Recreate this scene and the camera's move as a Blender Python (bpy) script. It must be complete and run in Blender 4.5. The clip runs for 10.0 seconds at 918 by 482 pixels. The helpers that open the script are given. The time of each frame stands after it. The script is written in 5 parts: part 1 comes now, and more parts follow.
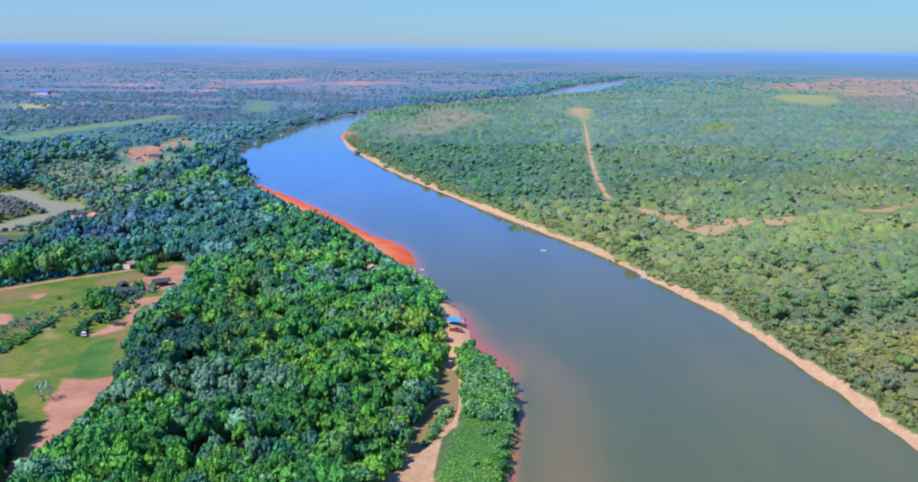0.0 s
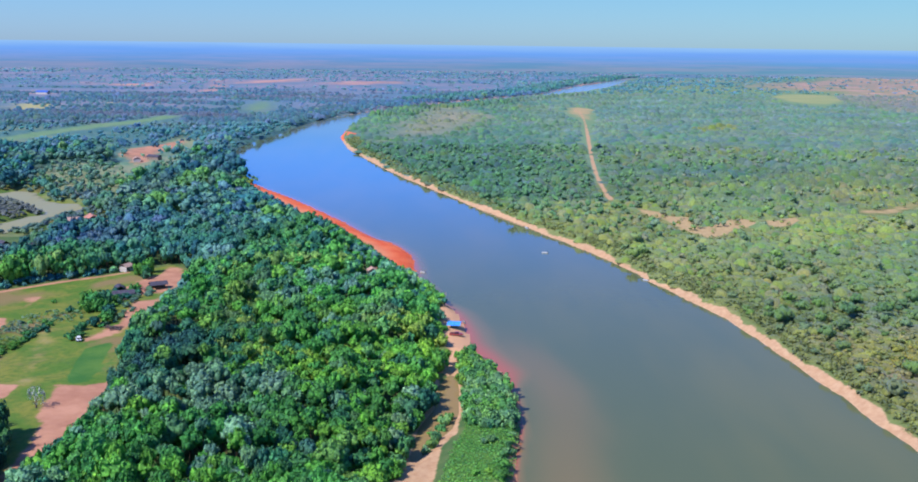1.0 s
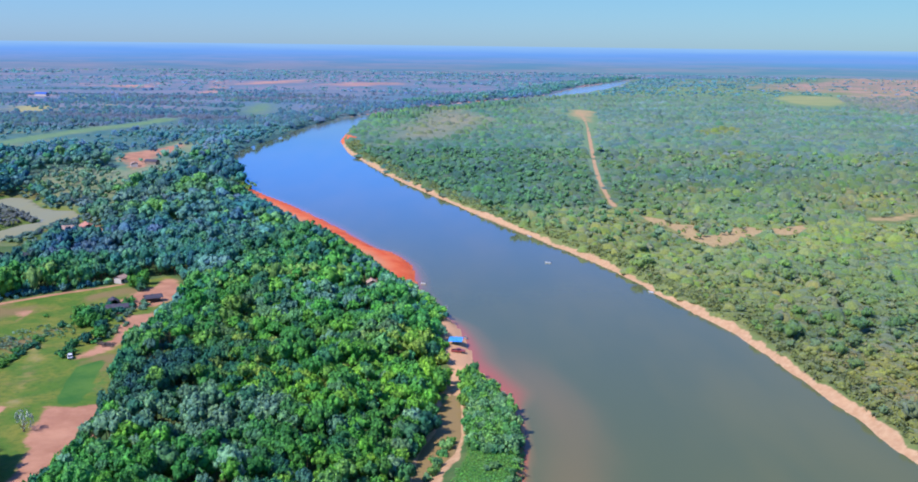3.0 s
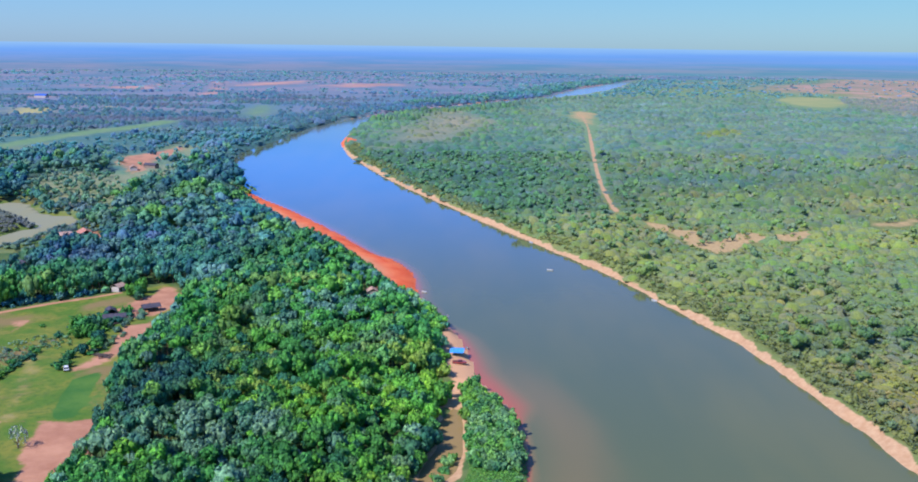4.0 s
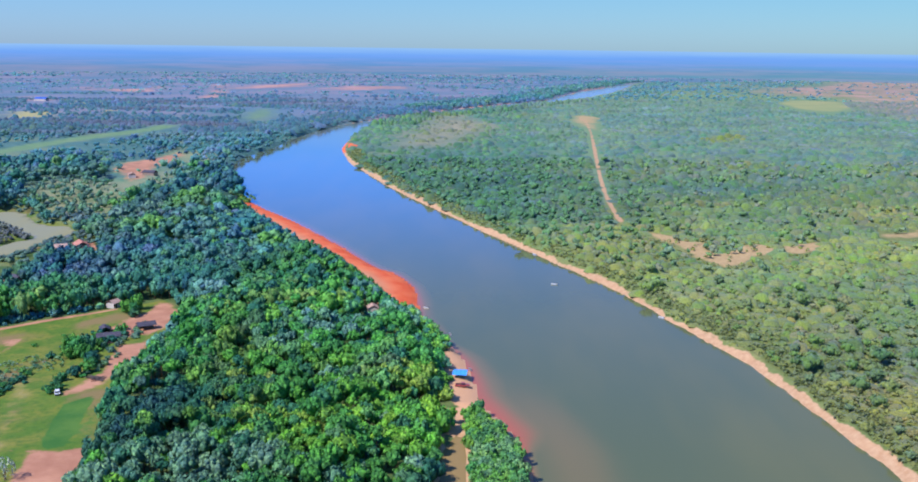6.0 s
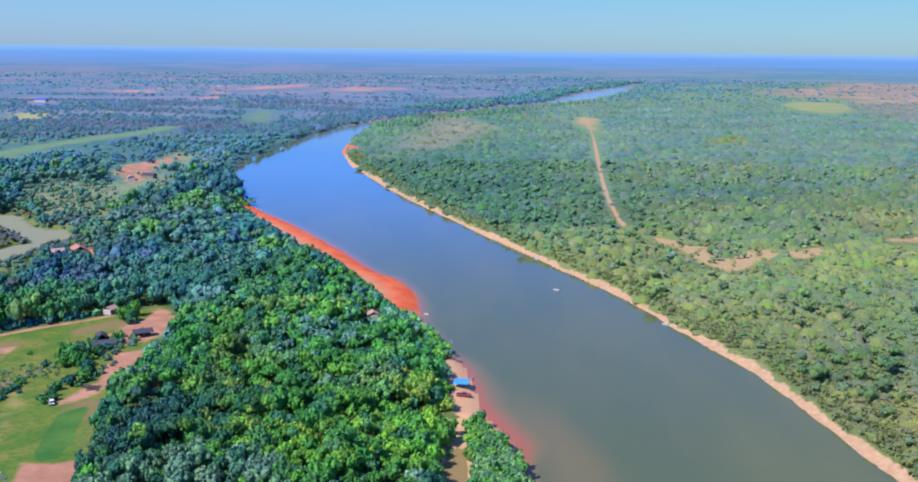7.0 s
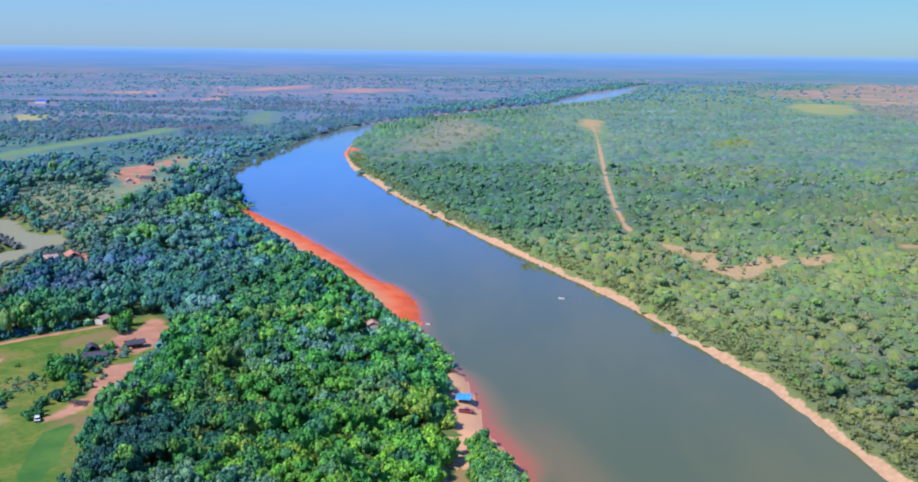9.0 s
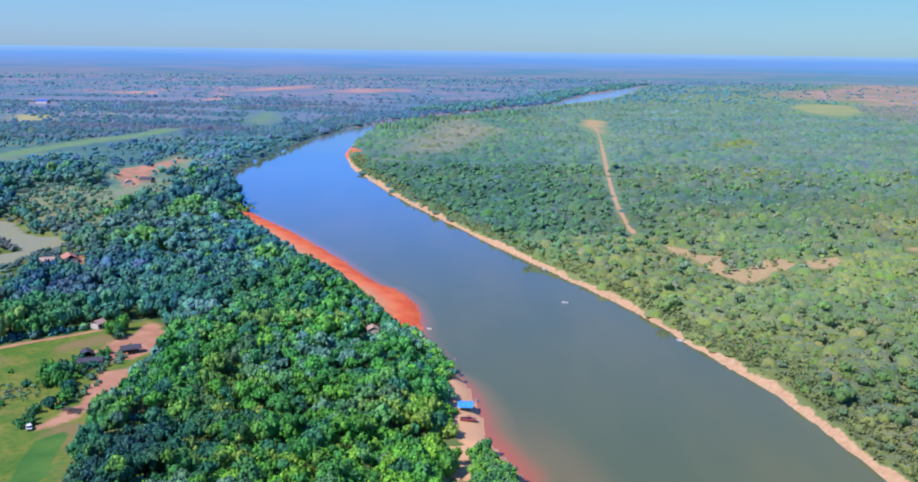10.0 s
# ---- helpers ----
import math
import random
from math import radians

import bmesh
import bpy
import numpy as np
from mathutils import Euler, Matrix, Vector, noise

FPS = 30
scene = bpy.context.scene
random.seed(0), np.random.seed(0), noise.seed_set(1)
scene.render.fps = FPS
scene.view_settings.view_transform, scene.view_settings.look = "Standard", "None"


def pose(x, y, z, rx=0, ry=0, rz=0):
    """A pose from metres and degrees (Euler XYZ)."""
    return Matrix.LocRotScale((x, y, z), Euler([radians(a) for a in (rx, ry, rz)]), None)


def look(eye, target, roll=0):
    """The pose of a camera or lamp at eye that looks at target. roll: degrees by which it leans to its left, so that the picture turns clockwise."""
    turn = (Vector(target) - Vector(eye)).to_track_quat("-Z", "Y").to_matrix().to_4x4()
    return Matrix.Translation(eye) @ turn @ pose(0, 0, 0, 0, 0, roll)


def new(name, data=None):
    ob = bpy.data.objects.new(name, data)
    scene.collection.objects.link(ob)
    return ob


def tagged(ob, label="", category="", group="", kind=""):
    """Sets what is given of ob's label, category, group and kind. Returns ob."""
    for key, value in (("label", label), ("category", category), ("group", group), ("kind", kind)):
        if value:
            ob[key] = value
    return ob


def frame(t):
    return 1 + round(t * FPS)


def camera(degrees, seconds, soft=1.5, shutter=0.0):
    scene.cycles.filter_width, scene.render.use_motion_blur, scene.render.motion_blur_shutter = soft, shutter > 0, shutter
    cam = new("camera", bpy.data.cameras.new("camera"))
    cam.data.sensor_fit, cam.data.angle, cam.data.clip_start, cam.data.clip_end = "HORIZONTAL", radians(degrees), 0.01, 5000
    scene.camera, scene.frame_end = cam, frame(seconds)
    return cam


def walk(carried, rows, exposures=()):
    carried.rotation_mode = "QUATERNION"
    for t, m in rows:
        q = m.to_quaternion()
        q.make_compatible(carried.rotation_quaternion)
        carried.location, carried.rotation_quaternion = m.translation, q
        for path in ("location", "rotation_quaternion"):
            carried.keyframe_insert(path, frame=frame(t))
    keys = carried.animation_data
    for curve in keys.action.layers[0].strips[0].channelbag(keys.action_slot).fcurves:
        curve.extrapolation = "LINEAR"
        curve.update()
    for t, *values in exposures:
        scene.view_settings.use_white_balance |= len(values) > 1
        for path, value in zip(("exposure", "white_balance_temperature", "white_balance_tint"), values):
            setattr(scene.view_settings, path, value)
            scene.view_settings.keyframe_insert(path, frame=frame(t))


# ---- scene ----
cam = camera(49.5, 10.0, soft=1.8)
PATH = [
    (0, (-0.17, 1.43, 108.29), (0.65, 99.54, 88.92), 0.70),
    (0.5, (-0.12, 4.04, 108.35), (0.68, 102.14, 88.96), 0.70),
    (1, (-0.14, 6.69, 108.53), (0.66, 104.79, 89.12), 0.70),
    (1.5, (-0.20, 9.37, 108.95), (0.58, 107.46, 89.52), 0.70),
    (2, (-0.31, 12.06, 109.62), (0.46, 110.15, 90.19), 0.70),
    (2.5, (-0.45, 14.73, 110.55), (0.30, 112.82, 91.12), 0.70),
    (3, (-0.62, 17.41, 111.68), (0.12, 115.50, 92.26), 0.70),
    (3.5, (-0.80, 20.07, 112.95), (-0.08, 118.17, 93.53), 0.70),
    (4, (-0.99, 22.75, 114.27), (-0.29, 120.85, 94.86), 0.70),
    (4.5, (-1.16, 25.45, 115.56), (-0.49, 123.55, 96.17), 0.71),
    (5, (-1.32, 28.19, 116.76), (-0.68, 126.29, 97.39), 0.71),
    (5.5, (-1.45, 30.98, 117.81), (-0.85, 129.09, 98.47), 0.72),
    (6, (-1.55, 33.85, 118.67), (-0.99, 131.96, 99.35), 0.73),
    (6.5, (-1.62, 36.81, 119.32), (-1.11, 134.93, 100.03), 0.74),
    (7, (-1.65, 39.87, 119.76), (-1.19, 138.00, 100.50), 0.75),
    (7.5, (-1.65, 43.06, 120.02), (-1.25, 141.19, 100.79), 0.76),
    (8, (-1.62, 46.38, 120.14), (-1.29, 144.52, 100.94), 0.77),
    (8.5, (-1.57, 49.83, 120.16), (-1.32, 147.97, 100.97), 0.78),
    (9, (-1.52, 53.40, 120.12), (-1.35, 151.55, 100.96), 0.79),
    (9.5, (-1.49, 57.09, 120.08), (-1.41, 155.23, 100.93), 0.81),
    (10, (-1.51, 60.86, 120.07), (-1.53, 159.01, 100.92), 0.82),
]
walk(cam, [(t, look(eye, target, roll)) for t, eye, target, roll in PATH], [(0, 0.42, 6060, 14), (10, 0.42, 6060, 14)])

# ---- light ----
SUN = Vector((-0.78, -0.62, 1.1)).normalized()
world = bpy.data.worlds.new("sky")
world.use_nodes = True
scene.world = world
wn, wl = world.node_tree.nodes, world.node_tree.links
sky = wn.new("ShaderNodeTexSky")
sky.sky_type, sky.sun_disc = "NISHITA", False
sky.sun_elevation = math.asin(SUN.z)
sky.sun_rotation = math.atan2(SUN.x, SUN.y) % (2 * math.pi)
sky.altitude, sky.air_density, sky.dust_density, sky.ozone_density = 200, 1.0, 0.2, 2.0
tint = wn.new("ShaderNodeMix")
tint.data_type, tint.blend_type = "RGBA", "MULTIPLY"
tint.inputs[0].default_value = 1.0
where = wn.new("ShaderNodeTexCoord")
split = wn.new("ShaderNodeSeparateXYZ")
wl.new(where.outputs["Generated"], split.inputs[0])
shade = wn.new("ShaderNodeValToRGB")
shade.color_ramp.interpolation = "EASE"
for at, rgb in ((0.0, (0.255, 0.42, 0.70)), (0.055, (0.255, 0.435, 0.66)), (0.13, (0.16, 0.58, 1.52)), (0.27, (0.23, 0.50, 0.98)), (0.48, (0.29, 0.52, 0.80)), (0.85, (0.52, 0.88, 1.75))):
    stop = shade.color_ramp.elements.new(at) if at not in (0.0,) else shade.color_ramp.elements[0]
    stop.color = (*rgb, 1.0)
shade.color_ramp.elements.remove(shade.color_ramp.elements[-1])
wl.new(split.outputs["Z"], shade.inputs[0])
east = wn.new("ShaderNodeMapRange")
for socket, value in zip(east.inputs, (0.0, -0.5, 0.6, 0.0, 1.0)):
    socket.default_value = value
wl.new(split.outputs["X"], east.inputs[0])
dull = wn.new("ShaderNodeMix")
dull.data_type = "RGBA"
dull.inputs[6].default_value, dull.inputs[7].default_value = (1.02, 0.97, 1.04, 1.0), (0.79, 0.80, 0.69, 1.0)
wl.new(east.outputs[0], dull.inputs[0])
both_ = wn.new("ShaderNodeMix")
both_.data_type, both_.blend_type = "RGBA", "MULTIPLY"
both_.inputs[0].default_value = 1.0
wl.new(shade.outputs[0], both_.inputs[6])
wl.new(dull.outputs[2], both_.inputs[7])
wl.new(both_.outputs[2], tint.inputs[7])
wl.new(sky.outputs[0], tint.inputs[6])
wl.new(tint.outputs[2], wn["Background"].inputs[0])
wn["Background"].inputs[1].default_value = 0.15
sun = new("sun", bpy.data.lights.new("sun", "SUN"))
sun.data.energy, sun.data.angle, sun.data.color = 4.2, radians(0.6), (1.0, 0.94, 0.84)
sun.matrix_world = look(SUN * 900, (0, 0, 0))

# ---- small tools ----
rng = np.random.default_rng(7)


def mesh_np(name, verts, faces, attrs=None, smooth=False):
    """A mesh from arrays: faces is a list of (n, k) index arrays."""
    me = bpy.data.meshes.new(name)
    verts = np.asarray(verts, np.float32)
    faces = [np.asarray(f, np.int32) for f in faces if len(f)]
    me.vertices.add(len(verts))
    me.vertices.foreach_set("co", verts.ravel())
    counts = np.concatenate([np.full(len(f), f.shape[1], np.int32) for f in faces])
    loops = np.concatenate([f.ravel() for f in faces])
    starts = np.concatenate([[0], np.cumsum(counts)[:-1]]).astype(np.int32)
    me.loops.add(len(loops))
    me.loops.foreach_set("vertex_index", loops)
    me.polygons.add(len(counts))
    me.polygons.foreach_set("loop_start", starts)
    me.update(calc_edges=True)
    me.polygons.foreach_set("use_smooth", np.full(len(counts), smooth, bool))
    for key, value in (attrs or {}).items():
        value = np.asarray(value, np.float32)
        if value.ndim == 2:
            a = me.attributes.new(key, "FLOAT_COLOR", "POINT")
            a.data.foreach_set("color", np.c_[value, np.ones(len(value))].astype(np.float32).ravel())
        else:
            me.attributes.new(key, "FLOAT", "POINT").data.foreach_set("value", value)
    return me


def part(name, bm, material, parent, label=""):
    """Links a bmesh as one mesh object under a thing or a part."""
    me = bpy.data.meshes.new(name)
    bm.to_mesh(me)
    bm.free()
    me.materials.append(material)
    ob = new(name, me)
    ob.parent = parent
    return tagged(ob, label)


def box(bm, x, y, z, sx, sy, sz, rz=0.0, bevel=0.0, taper=1.0):
    """A box centred at x, y with its base at z."""
    m = Matrix.Translation((x, y, z + sz / 2)) @ Matrix.Rotation(rz, 4, "Z") @ Matrix.Diagonal((sx, sy, sz, 1))
    made = bmesh.ops.create_cube(bm, size=1.0, matrix=m)["verts"]
    if taper != 1.0:
        top = [v for v in made if v.co.z > z + sz / 2]
        bmesh.ops.scale(bm, vec=(taper, taper, 1), verts=top, space=Matrix.Translation((-x, -y, 0)))
    if bevel:
        edges = list({e for v in made for e in v.link_edges})
        bmesh.ops.bevel(bm, geom=edges, offset=bevel, segments=2, affect="EDGES")
    return bm


def tube(bm, a, b, ra, rb, sides=6):
    a, b = Vector(a), Vector(b)
    turn = (b - a).to_track_quat("Z", "Y").to_matrix().to_4x4()
    m = Matrix.Translation((a + b) / 2) @ turn
    bmesh.ops.create_cone(bm, cap_ends=True, segments=sides, radius1=ra, radius2=rb, depth=(b - a).length, matrix=m)


def smooth_line(points, steps=5):
    """A Catmull-Rom curve through the points."""
    p = np.array(points, float)
    p = np.vstack([2 * p[0] - p[1], p, 2 * p[-1] - p[-2]])
    t = np.linspace(0, 1, steps, endpoint=False)[:, None]
    out = []
    for a, b, c, d in zip(p[:-3], p[1:-2], p[2:-1], p[3:]):
        out.append(0.5 * (2 * b + (c - a) * t + (2 * a - 5 * b + 4 * c - d) * t**2 + (3 * b - a - 3 * c + d) * t**3))
    return np.vstack(out + [p[-2:-1]])


def dist_line(line, x, y):
    """Distance from points to a polyline."""
    best = np.full(x.shape, 1e9)
    for (ax, ay), (bx, by) in zip(line[:-1], line[1:]):
        dx, dy = bx - ax, by - ay
        t = np.clip(((x - ax) * dx + (y - ay) * dy) / max(dx * dx + dy * dy, 1e-9), 0, 1)
        np.minimum(best, (x - ax - t * dx) ** 2 + (y - ay - t * dy) ** 2, out=best)
    return np.sqrt(best)


def dist_poly(poly, x, y):
    """Signed distance to a closed polygon, negative inside."""
    poly = np.asarray(poly, float)
    ring = np.vstack([poly, poly[:1]])
    inside = np.zeros(x.shape, bool)
    for (ax, ay), (bx, by) in zip(ring[:-1], ring[1:]):
        if ay != by:
            inside ^= ((ay > y) != (by > y)) & (x < (bx - ax) * (y - ay) / (by - ay) + ax)
    d = dist_line(ring, x, y)
    return np.where(inside, -d, d)


_waves = [(rng.normal(size=2), rng.uniform(0, 6.3)) for _ in range(48)]


def waves(x, y, size, first=0):
    """Smooth random field of about -1 to 1 with features of that many metres."""
    out = np.zeros(np.shape(x))
    for (k, ph) in _waves[first : first + 12]:
        out += np.sin((x * k[0] + y * k[1]) * 4.0 / size + ph)
    return out / 5.0


def ease(a, b, v):
    t = np.clip((v - a) / (b - a), 0, 1)
    return t * t * (3 - 2 * t)


# ---- plan ----
LEFT_BANK = smooth_line([(-300, -4900), (-40, -700), (2, -120), (12, 90), (14, 210), (17, 254), (20, 278), (20, 306), (16, 327), (10, 346), (6, 360), (5, 378), (1, 402), (-7, 432), (-15.5, 455), (-17.2, 472), (-18.5, 490), (-23, 517), (-33, 544), (-45, 560), (-70, 616), (-90, 656), (-112, 699), (-150, 765), (-173, 819), (-196, 891), (-214, 966), (-223, 1050), (-219, 1123), (-208, 1216), (-200, 1354), (-182, 1467), (-157, 1560), (-75, 1771), (8, 1937), (108, 2120), (192, 2255), (238, 2400), (325, 2700), (415, 2935), (557, 3300), (620, 3420)])
RIGHT_BANK = smooth_line([(-150, -4900), (100, -700), (136, -120), (140, 90), (135, 204), (129, 258), (124, 310), (120, 342), (112, 399), (96, 453), (86, 492), (73, 532), (46, 601), (30, 639), (12, 684), (-9, 741), (-26, 785), (-46, 842), (-65, 899), (-87, 975), (-107, 1040), (-121, 1115), (-130, 1179), (-133, 1278), (-131, 1418), (-118, 1527), (-101, 1611), (-53, 1710), (29, 1845), (113, 2001), (218, 2215), (302, 2385), (364, 2550), (470, 2870), (572, 3270), (630, 3400)])
RIVER = np.vstack([LEFT_BANK, RIGHT_BANK[::-1]])
CHANNEL = [(0, 325), (-4, 312), (-5, 292), (-9, 276), (-11, 256), (-9, 251), (-5, 262), (-2, 270), (1, 277), (3, 290), (3, 309), (2, 323)]
SPIT = [(2, 336), (7, 341), (12.5, 329), (18.5, 308), (20, 282), (18, 262), (14.5, 238), (13, 200), (-2, 200), (-2, 240), (1, 258), (4, 272), (5, 300), (3, 321)]
SPIT_SAND = [(-6, 345), (3, 347), (3.5, 324), (0, 322), (-4, 326), (-3, 312), (4, 316), (4, 290), (2, 272), (-2, 262), (-4, 240), (-3, 190), (-24, 190), (-17, 240), (-12, 262), (-7, 290), (-7, 320)]
FIELD = [(-195, 421), (-153, 461), (-133, 476), (-117.5, 451), (-114.5, 423), (-116, 402), (-114.5, 384), (-116, 366), (-114.5, 345), (-112.5, 330), (-108.5, 318), (-104.5, 306), (-101.5, 292), (-102, 276), (-102.5, 264), (-103, 247), (-103.5, 235), (-103, 220), (-101, 190), (-99, 160), (-260, 160), (-300, 330)]
DIRT = [(-137, 476), (-129, 472), (-121, 455), (-117.5, 440), (-120, 430), (-122, 424), (-119.5, 409), (-117, 394), (-116, 378), (-117.5, 371), (-120.5, 365), (-122, 359), (-126, 350), (-130, 345), (-133, 350), (-129.5, 361), (-128, 370), (-128.5, 379), (-131, 395), (-132, 407), (-124, 410), (-126, 418), (-132, 414.5), (-139, 410), (-144.5, 423), (-142.5, 435), (-140.5, 448), (-135, 455)]
DIRT_LOW = [(-106, 308), (-102, 298), (-100, 287), (-99, 277), (-98.5, 266), (-99, 250), (-101, 238), (-102, 200), (-112, 200), (-111, 243), (-112, 256), (-113.5, 264), (-115, 273), (-118, 277), (-119.5, 284), (-122, 299), (-122.5, 304), (-114, 303)]
POND = [(-335, 690), (-325, 706), (-316, 726), (-300, 718), (-276, 680), (-261, 669), (-252, 671), (-240, 654), (-235, 625), (-247, 612), (-244, 595), (-246, 571), (-256, 556), (-275, 548), (-290, 560), (-275, 590), (-268, 596), (-265, 608), (-262, 620), (-257, 622), (-258, 633), (-272, 648), (-290, 671), (-310, 680)]
TRACK = smooth_line([(178, 1720), (206, 1660), (188, 1430), (155, 1139), (131, 931), (117, 786), (112, 699)])
CLEARING = [(122, 664), (137, 650), (145, 633), (153, 629), (148, 602), (153, 594), (171, 617), (182, 625), (191, 621), (184, 596), (169, 588), (158, 569), (146, 559), (136, 583), (132, 615), (124, 638)]
CLEARING_EAST = [(196, 619), (212, 628), (226, 638), (219, 613), (201, 597), (192, 600)]
CLEARING_FAR = [(275, 670), (297, 673), (346, 728), (390, 745), (372, 705), (325, 683), (284, 644), (268, 648)]
STRIP = smooth_line([(-520, 990), (-486, 1070), (-464, 1178), (-441, 1275), (-412, 1350), (-404, 1430)])
GREEN = [(-355, 1705), (-360, 1850), (-320, 1825), (-288, 1665), (-303, 1560), (-330, 1580)]
SAND_LEFT = [(-322, 946), (-327, 989), (-304, 1063), (-302, 1117), (-277, 1073), (-271, 1006), (-277, 967), (-268, 917), (-265, 894), (-271, 859), (-285, 870), (-297, 905), (-311, 927)]
RED_PATCH = [(-222, 604), (-216, 615), (-203, 588), (-207, 570)]
YELLOW = [(708, 2230), (790, 2370), (868, 2290), (805, 2070), (705, 1920), (682, 2030)]
YELLOW_SMALL = [(312, 1307), (350, 1380), (392, 1385), (372, 1310), (325, 1265)]
FAR_YELLOWS = ([(-752, 2015), (-689, 1990), (-636, 1825), (-675, 1817)], [(-609, 1768), (-581, 1744), (-558, 1664), (-576, 1671)], [(-731, 1685), (-667, 1697), (-623, 1575), (-671, 1552)])
FAR_PINKS = ([(-802, 2699), (-753, 2672), (-712, 2526), (-755, 2538)], [(-674, 2816), (-639, 2828), (-500, 2208), (-546, 2107), (-561, 2340)], [(-965, 2604), (-951, 2650), (-888, 2473), (-894, 2411)], [(-864, 2543), (-748, 2515), (-701, 2355), (-809, 2379)], [(-902, 2131), (-798, 2044), (-770, 1971), (-844, 1993)], [(330, 2800), (380, 2985), (427, 3060), (408, 2925), (340, 2755)])
THICKET = [(-154.5, 333), (-156, 346), (-153, 354), (-152, 365), (-149.5, 372), (-142, 378), (-148, 392), (-157, 392), (-165, 383), (-166, 369), (-175, 350), (-168, 330)]
PINK_RIGHT = [(815, 2907), (1175, 3369), (1500, 3950), (2600, 3900), (2800, 2400), (1500, 1300), (760, 1200), (774, 1693), (747, 1787), (810, 2113), (899, 2496), (786, 2650)]
TRACK_HEAD = [(192, 1735), (226, 1790), (240, 1700), (218, 1579), (205, 1433), (192, 1462), (184, 1598)]
PINK_LEFT = [(-585, 2600), (-540, 2840), (-440, 2980), (-415, 2860), (-470, 2620)]
PINK_MID = [(-365, 2620), (-310, 2840), (-110, 2900), (-120, 2740), (-250, 2580)]
DRY_PATCH = [(-70, 1150), (-72, 1238), (-58, 1363), (-44, 1575), (-22, 1690), (7, 1710), (30, 1600), (58, 1510), (27, 1350), (6, 1255), (-22, 1190)]


# open grass with small trees between the pond and the farm, and its groups of brighter trees
OPEN_LEFT = [(-249, 661), (-301, 732), (-352, 835), (-342, 879), (-282, 856), (-269, 887), (-267, 936), (-250, 938), (-226, 868), (-223, 795), (-240, 793), (-241, 747), (-225, 680), (-225, 647)]
OLIVE_LEFT = [(-293, 1096), (-263, 1125), (-232, 1015), (-236, 939), (-259, 955)]
BRIGHT_GROUPS = ((-233, 711, 10, 16), (-188, 631, 13, 22), (-192, 740, 11, 34), (-102, 587, 11, 14), (-146, 584, 9, 14), (-232, 728, 8, 10))
# patches of shadow in the forest, painted as a navy leaf tint
NAVY_SHADE = ((-212, 770, 9, 22), (-216, 712, 12, 18), (-172, 570, 14, 16), (-206, 880, 10, 60), (-92, 322, 12, 20), (-96, 300, 8, 16))

# the riverside forest stands back from the water and the field
WOOD_EDGE = [(-20, 190), (-16, 230), (-12.5, 241), (-9.3, 256), (-8.4, 268), (-7, 288), (-5, 304), (-2, 324), (0.5, 344), (-0.3, 356), (-1.5, 378), (-3.5, 395), (-7, 410), (-13, 430), (-19.5, 449), (-30, 474), (-39, 498), (-53, 535), (-69, 565), (-88, 599), (-110, 648), (-129, 683), (-148, 728), (-169, 790), (-190, 860), (-208, 935)]
BACK_FROM_WATER = WOOD_EDGE + [(-190, 960), (-120, 800), (40, 480), (40, 190)]


def shore(x, y):
    """Signed distance to the river's edge: positive on land."""
    return dist_poly(RIVER, x, y)


def sides(x, y):
    """True on the left-bank side of the river."""
    return dist_line(LEFT_BANK, x, y) < dist_line(RIGHT_BANK, x, y)


def beach_width(x, y, left):
    """How far the bare sand reaches inland from the water."""
    w = 1.0 + 8.0 * ease(330, 352, y) - 8.5 * ease(392, 418, y) + 18.5 * ease(458, 476, y)
    w = np.where(y > 770, -3.0, w)
    right = np.where(y < 1300, 2.9 + 0.9 * np.sin(y * 0.05) + 1.0 * waves(x, y, 22, 5), -3.0)
    right = right + 14 * np.exp(-(((y - 1185) / 30.0) ** 2))
    return np.where(left, w, right)


# ---- materials ----
def material(name, rough=0.8, spec=0.3, metal=0.0):
    m = bpy.data.materials.new(name)
    m.use_nodes = True
    b = m.node_tree.nodes["Principled BSDF"]
    b.inputs["Roughness"].default_value = rough
    b.inputs["Specular IOR Level"].default_value = spec
    b.inputs["Metallic"].default_value = metal
    return m, m.node_tree.nodes, m.node_tree.links, b


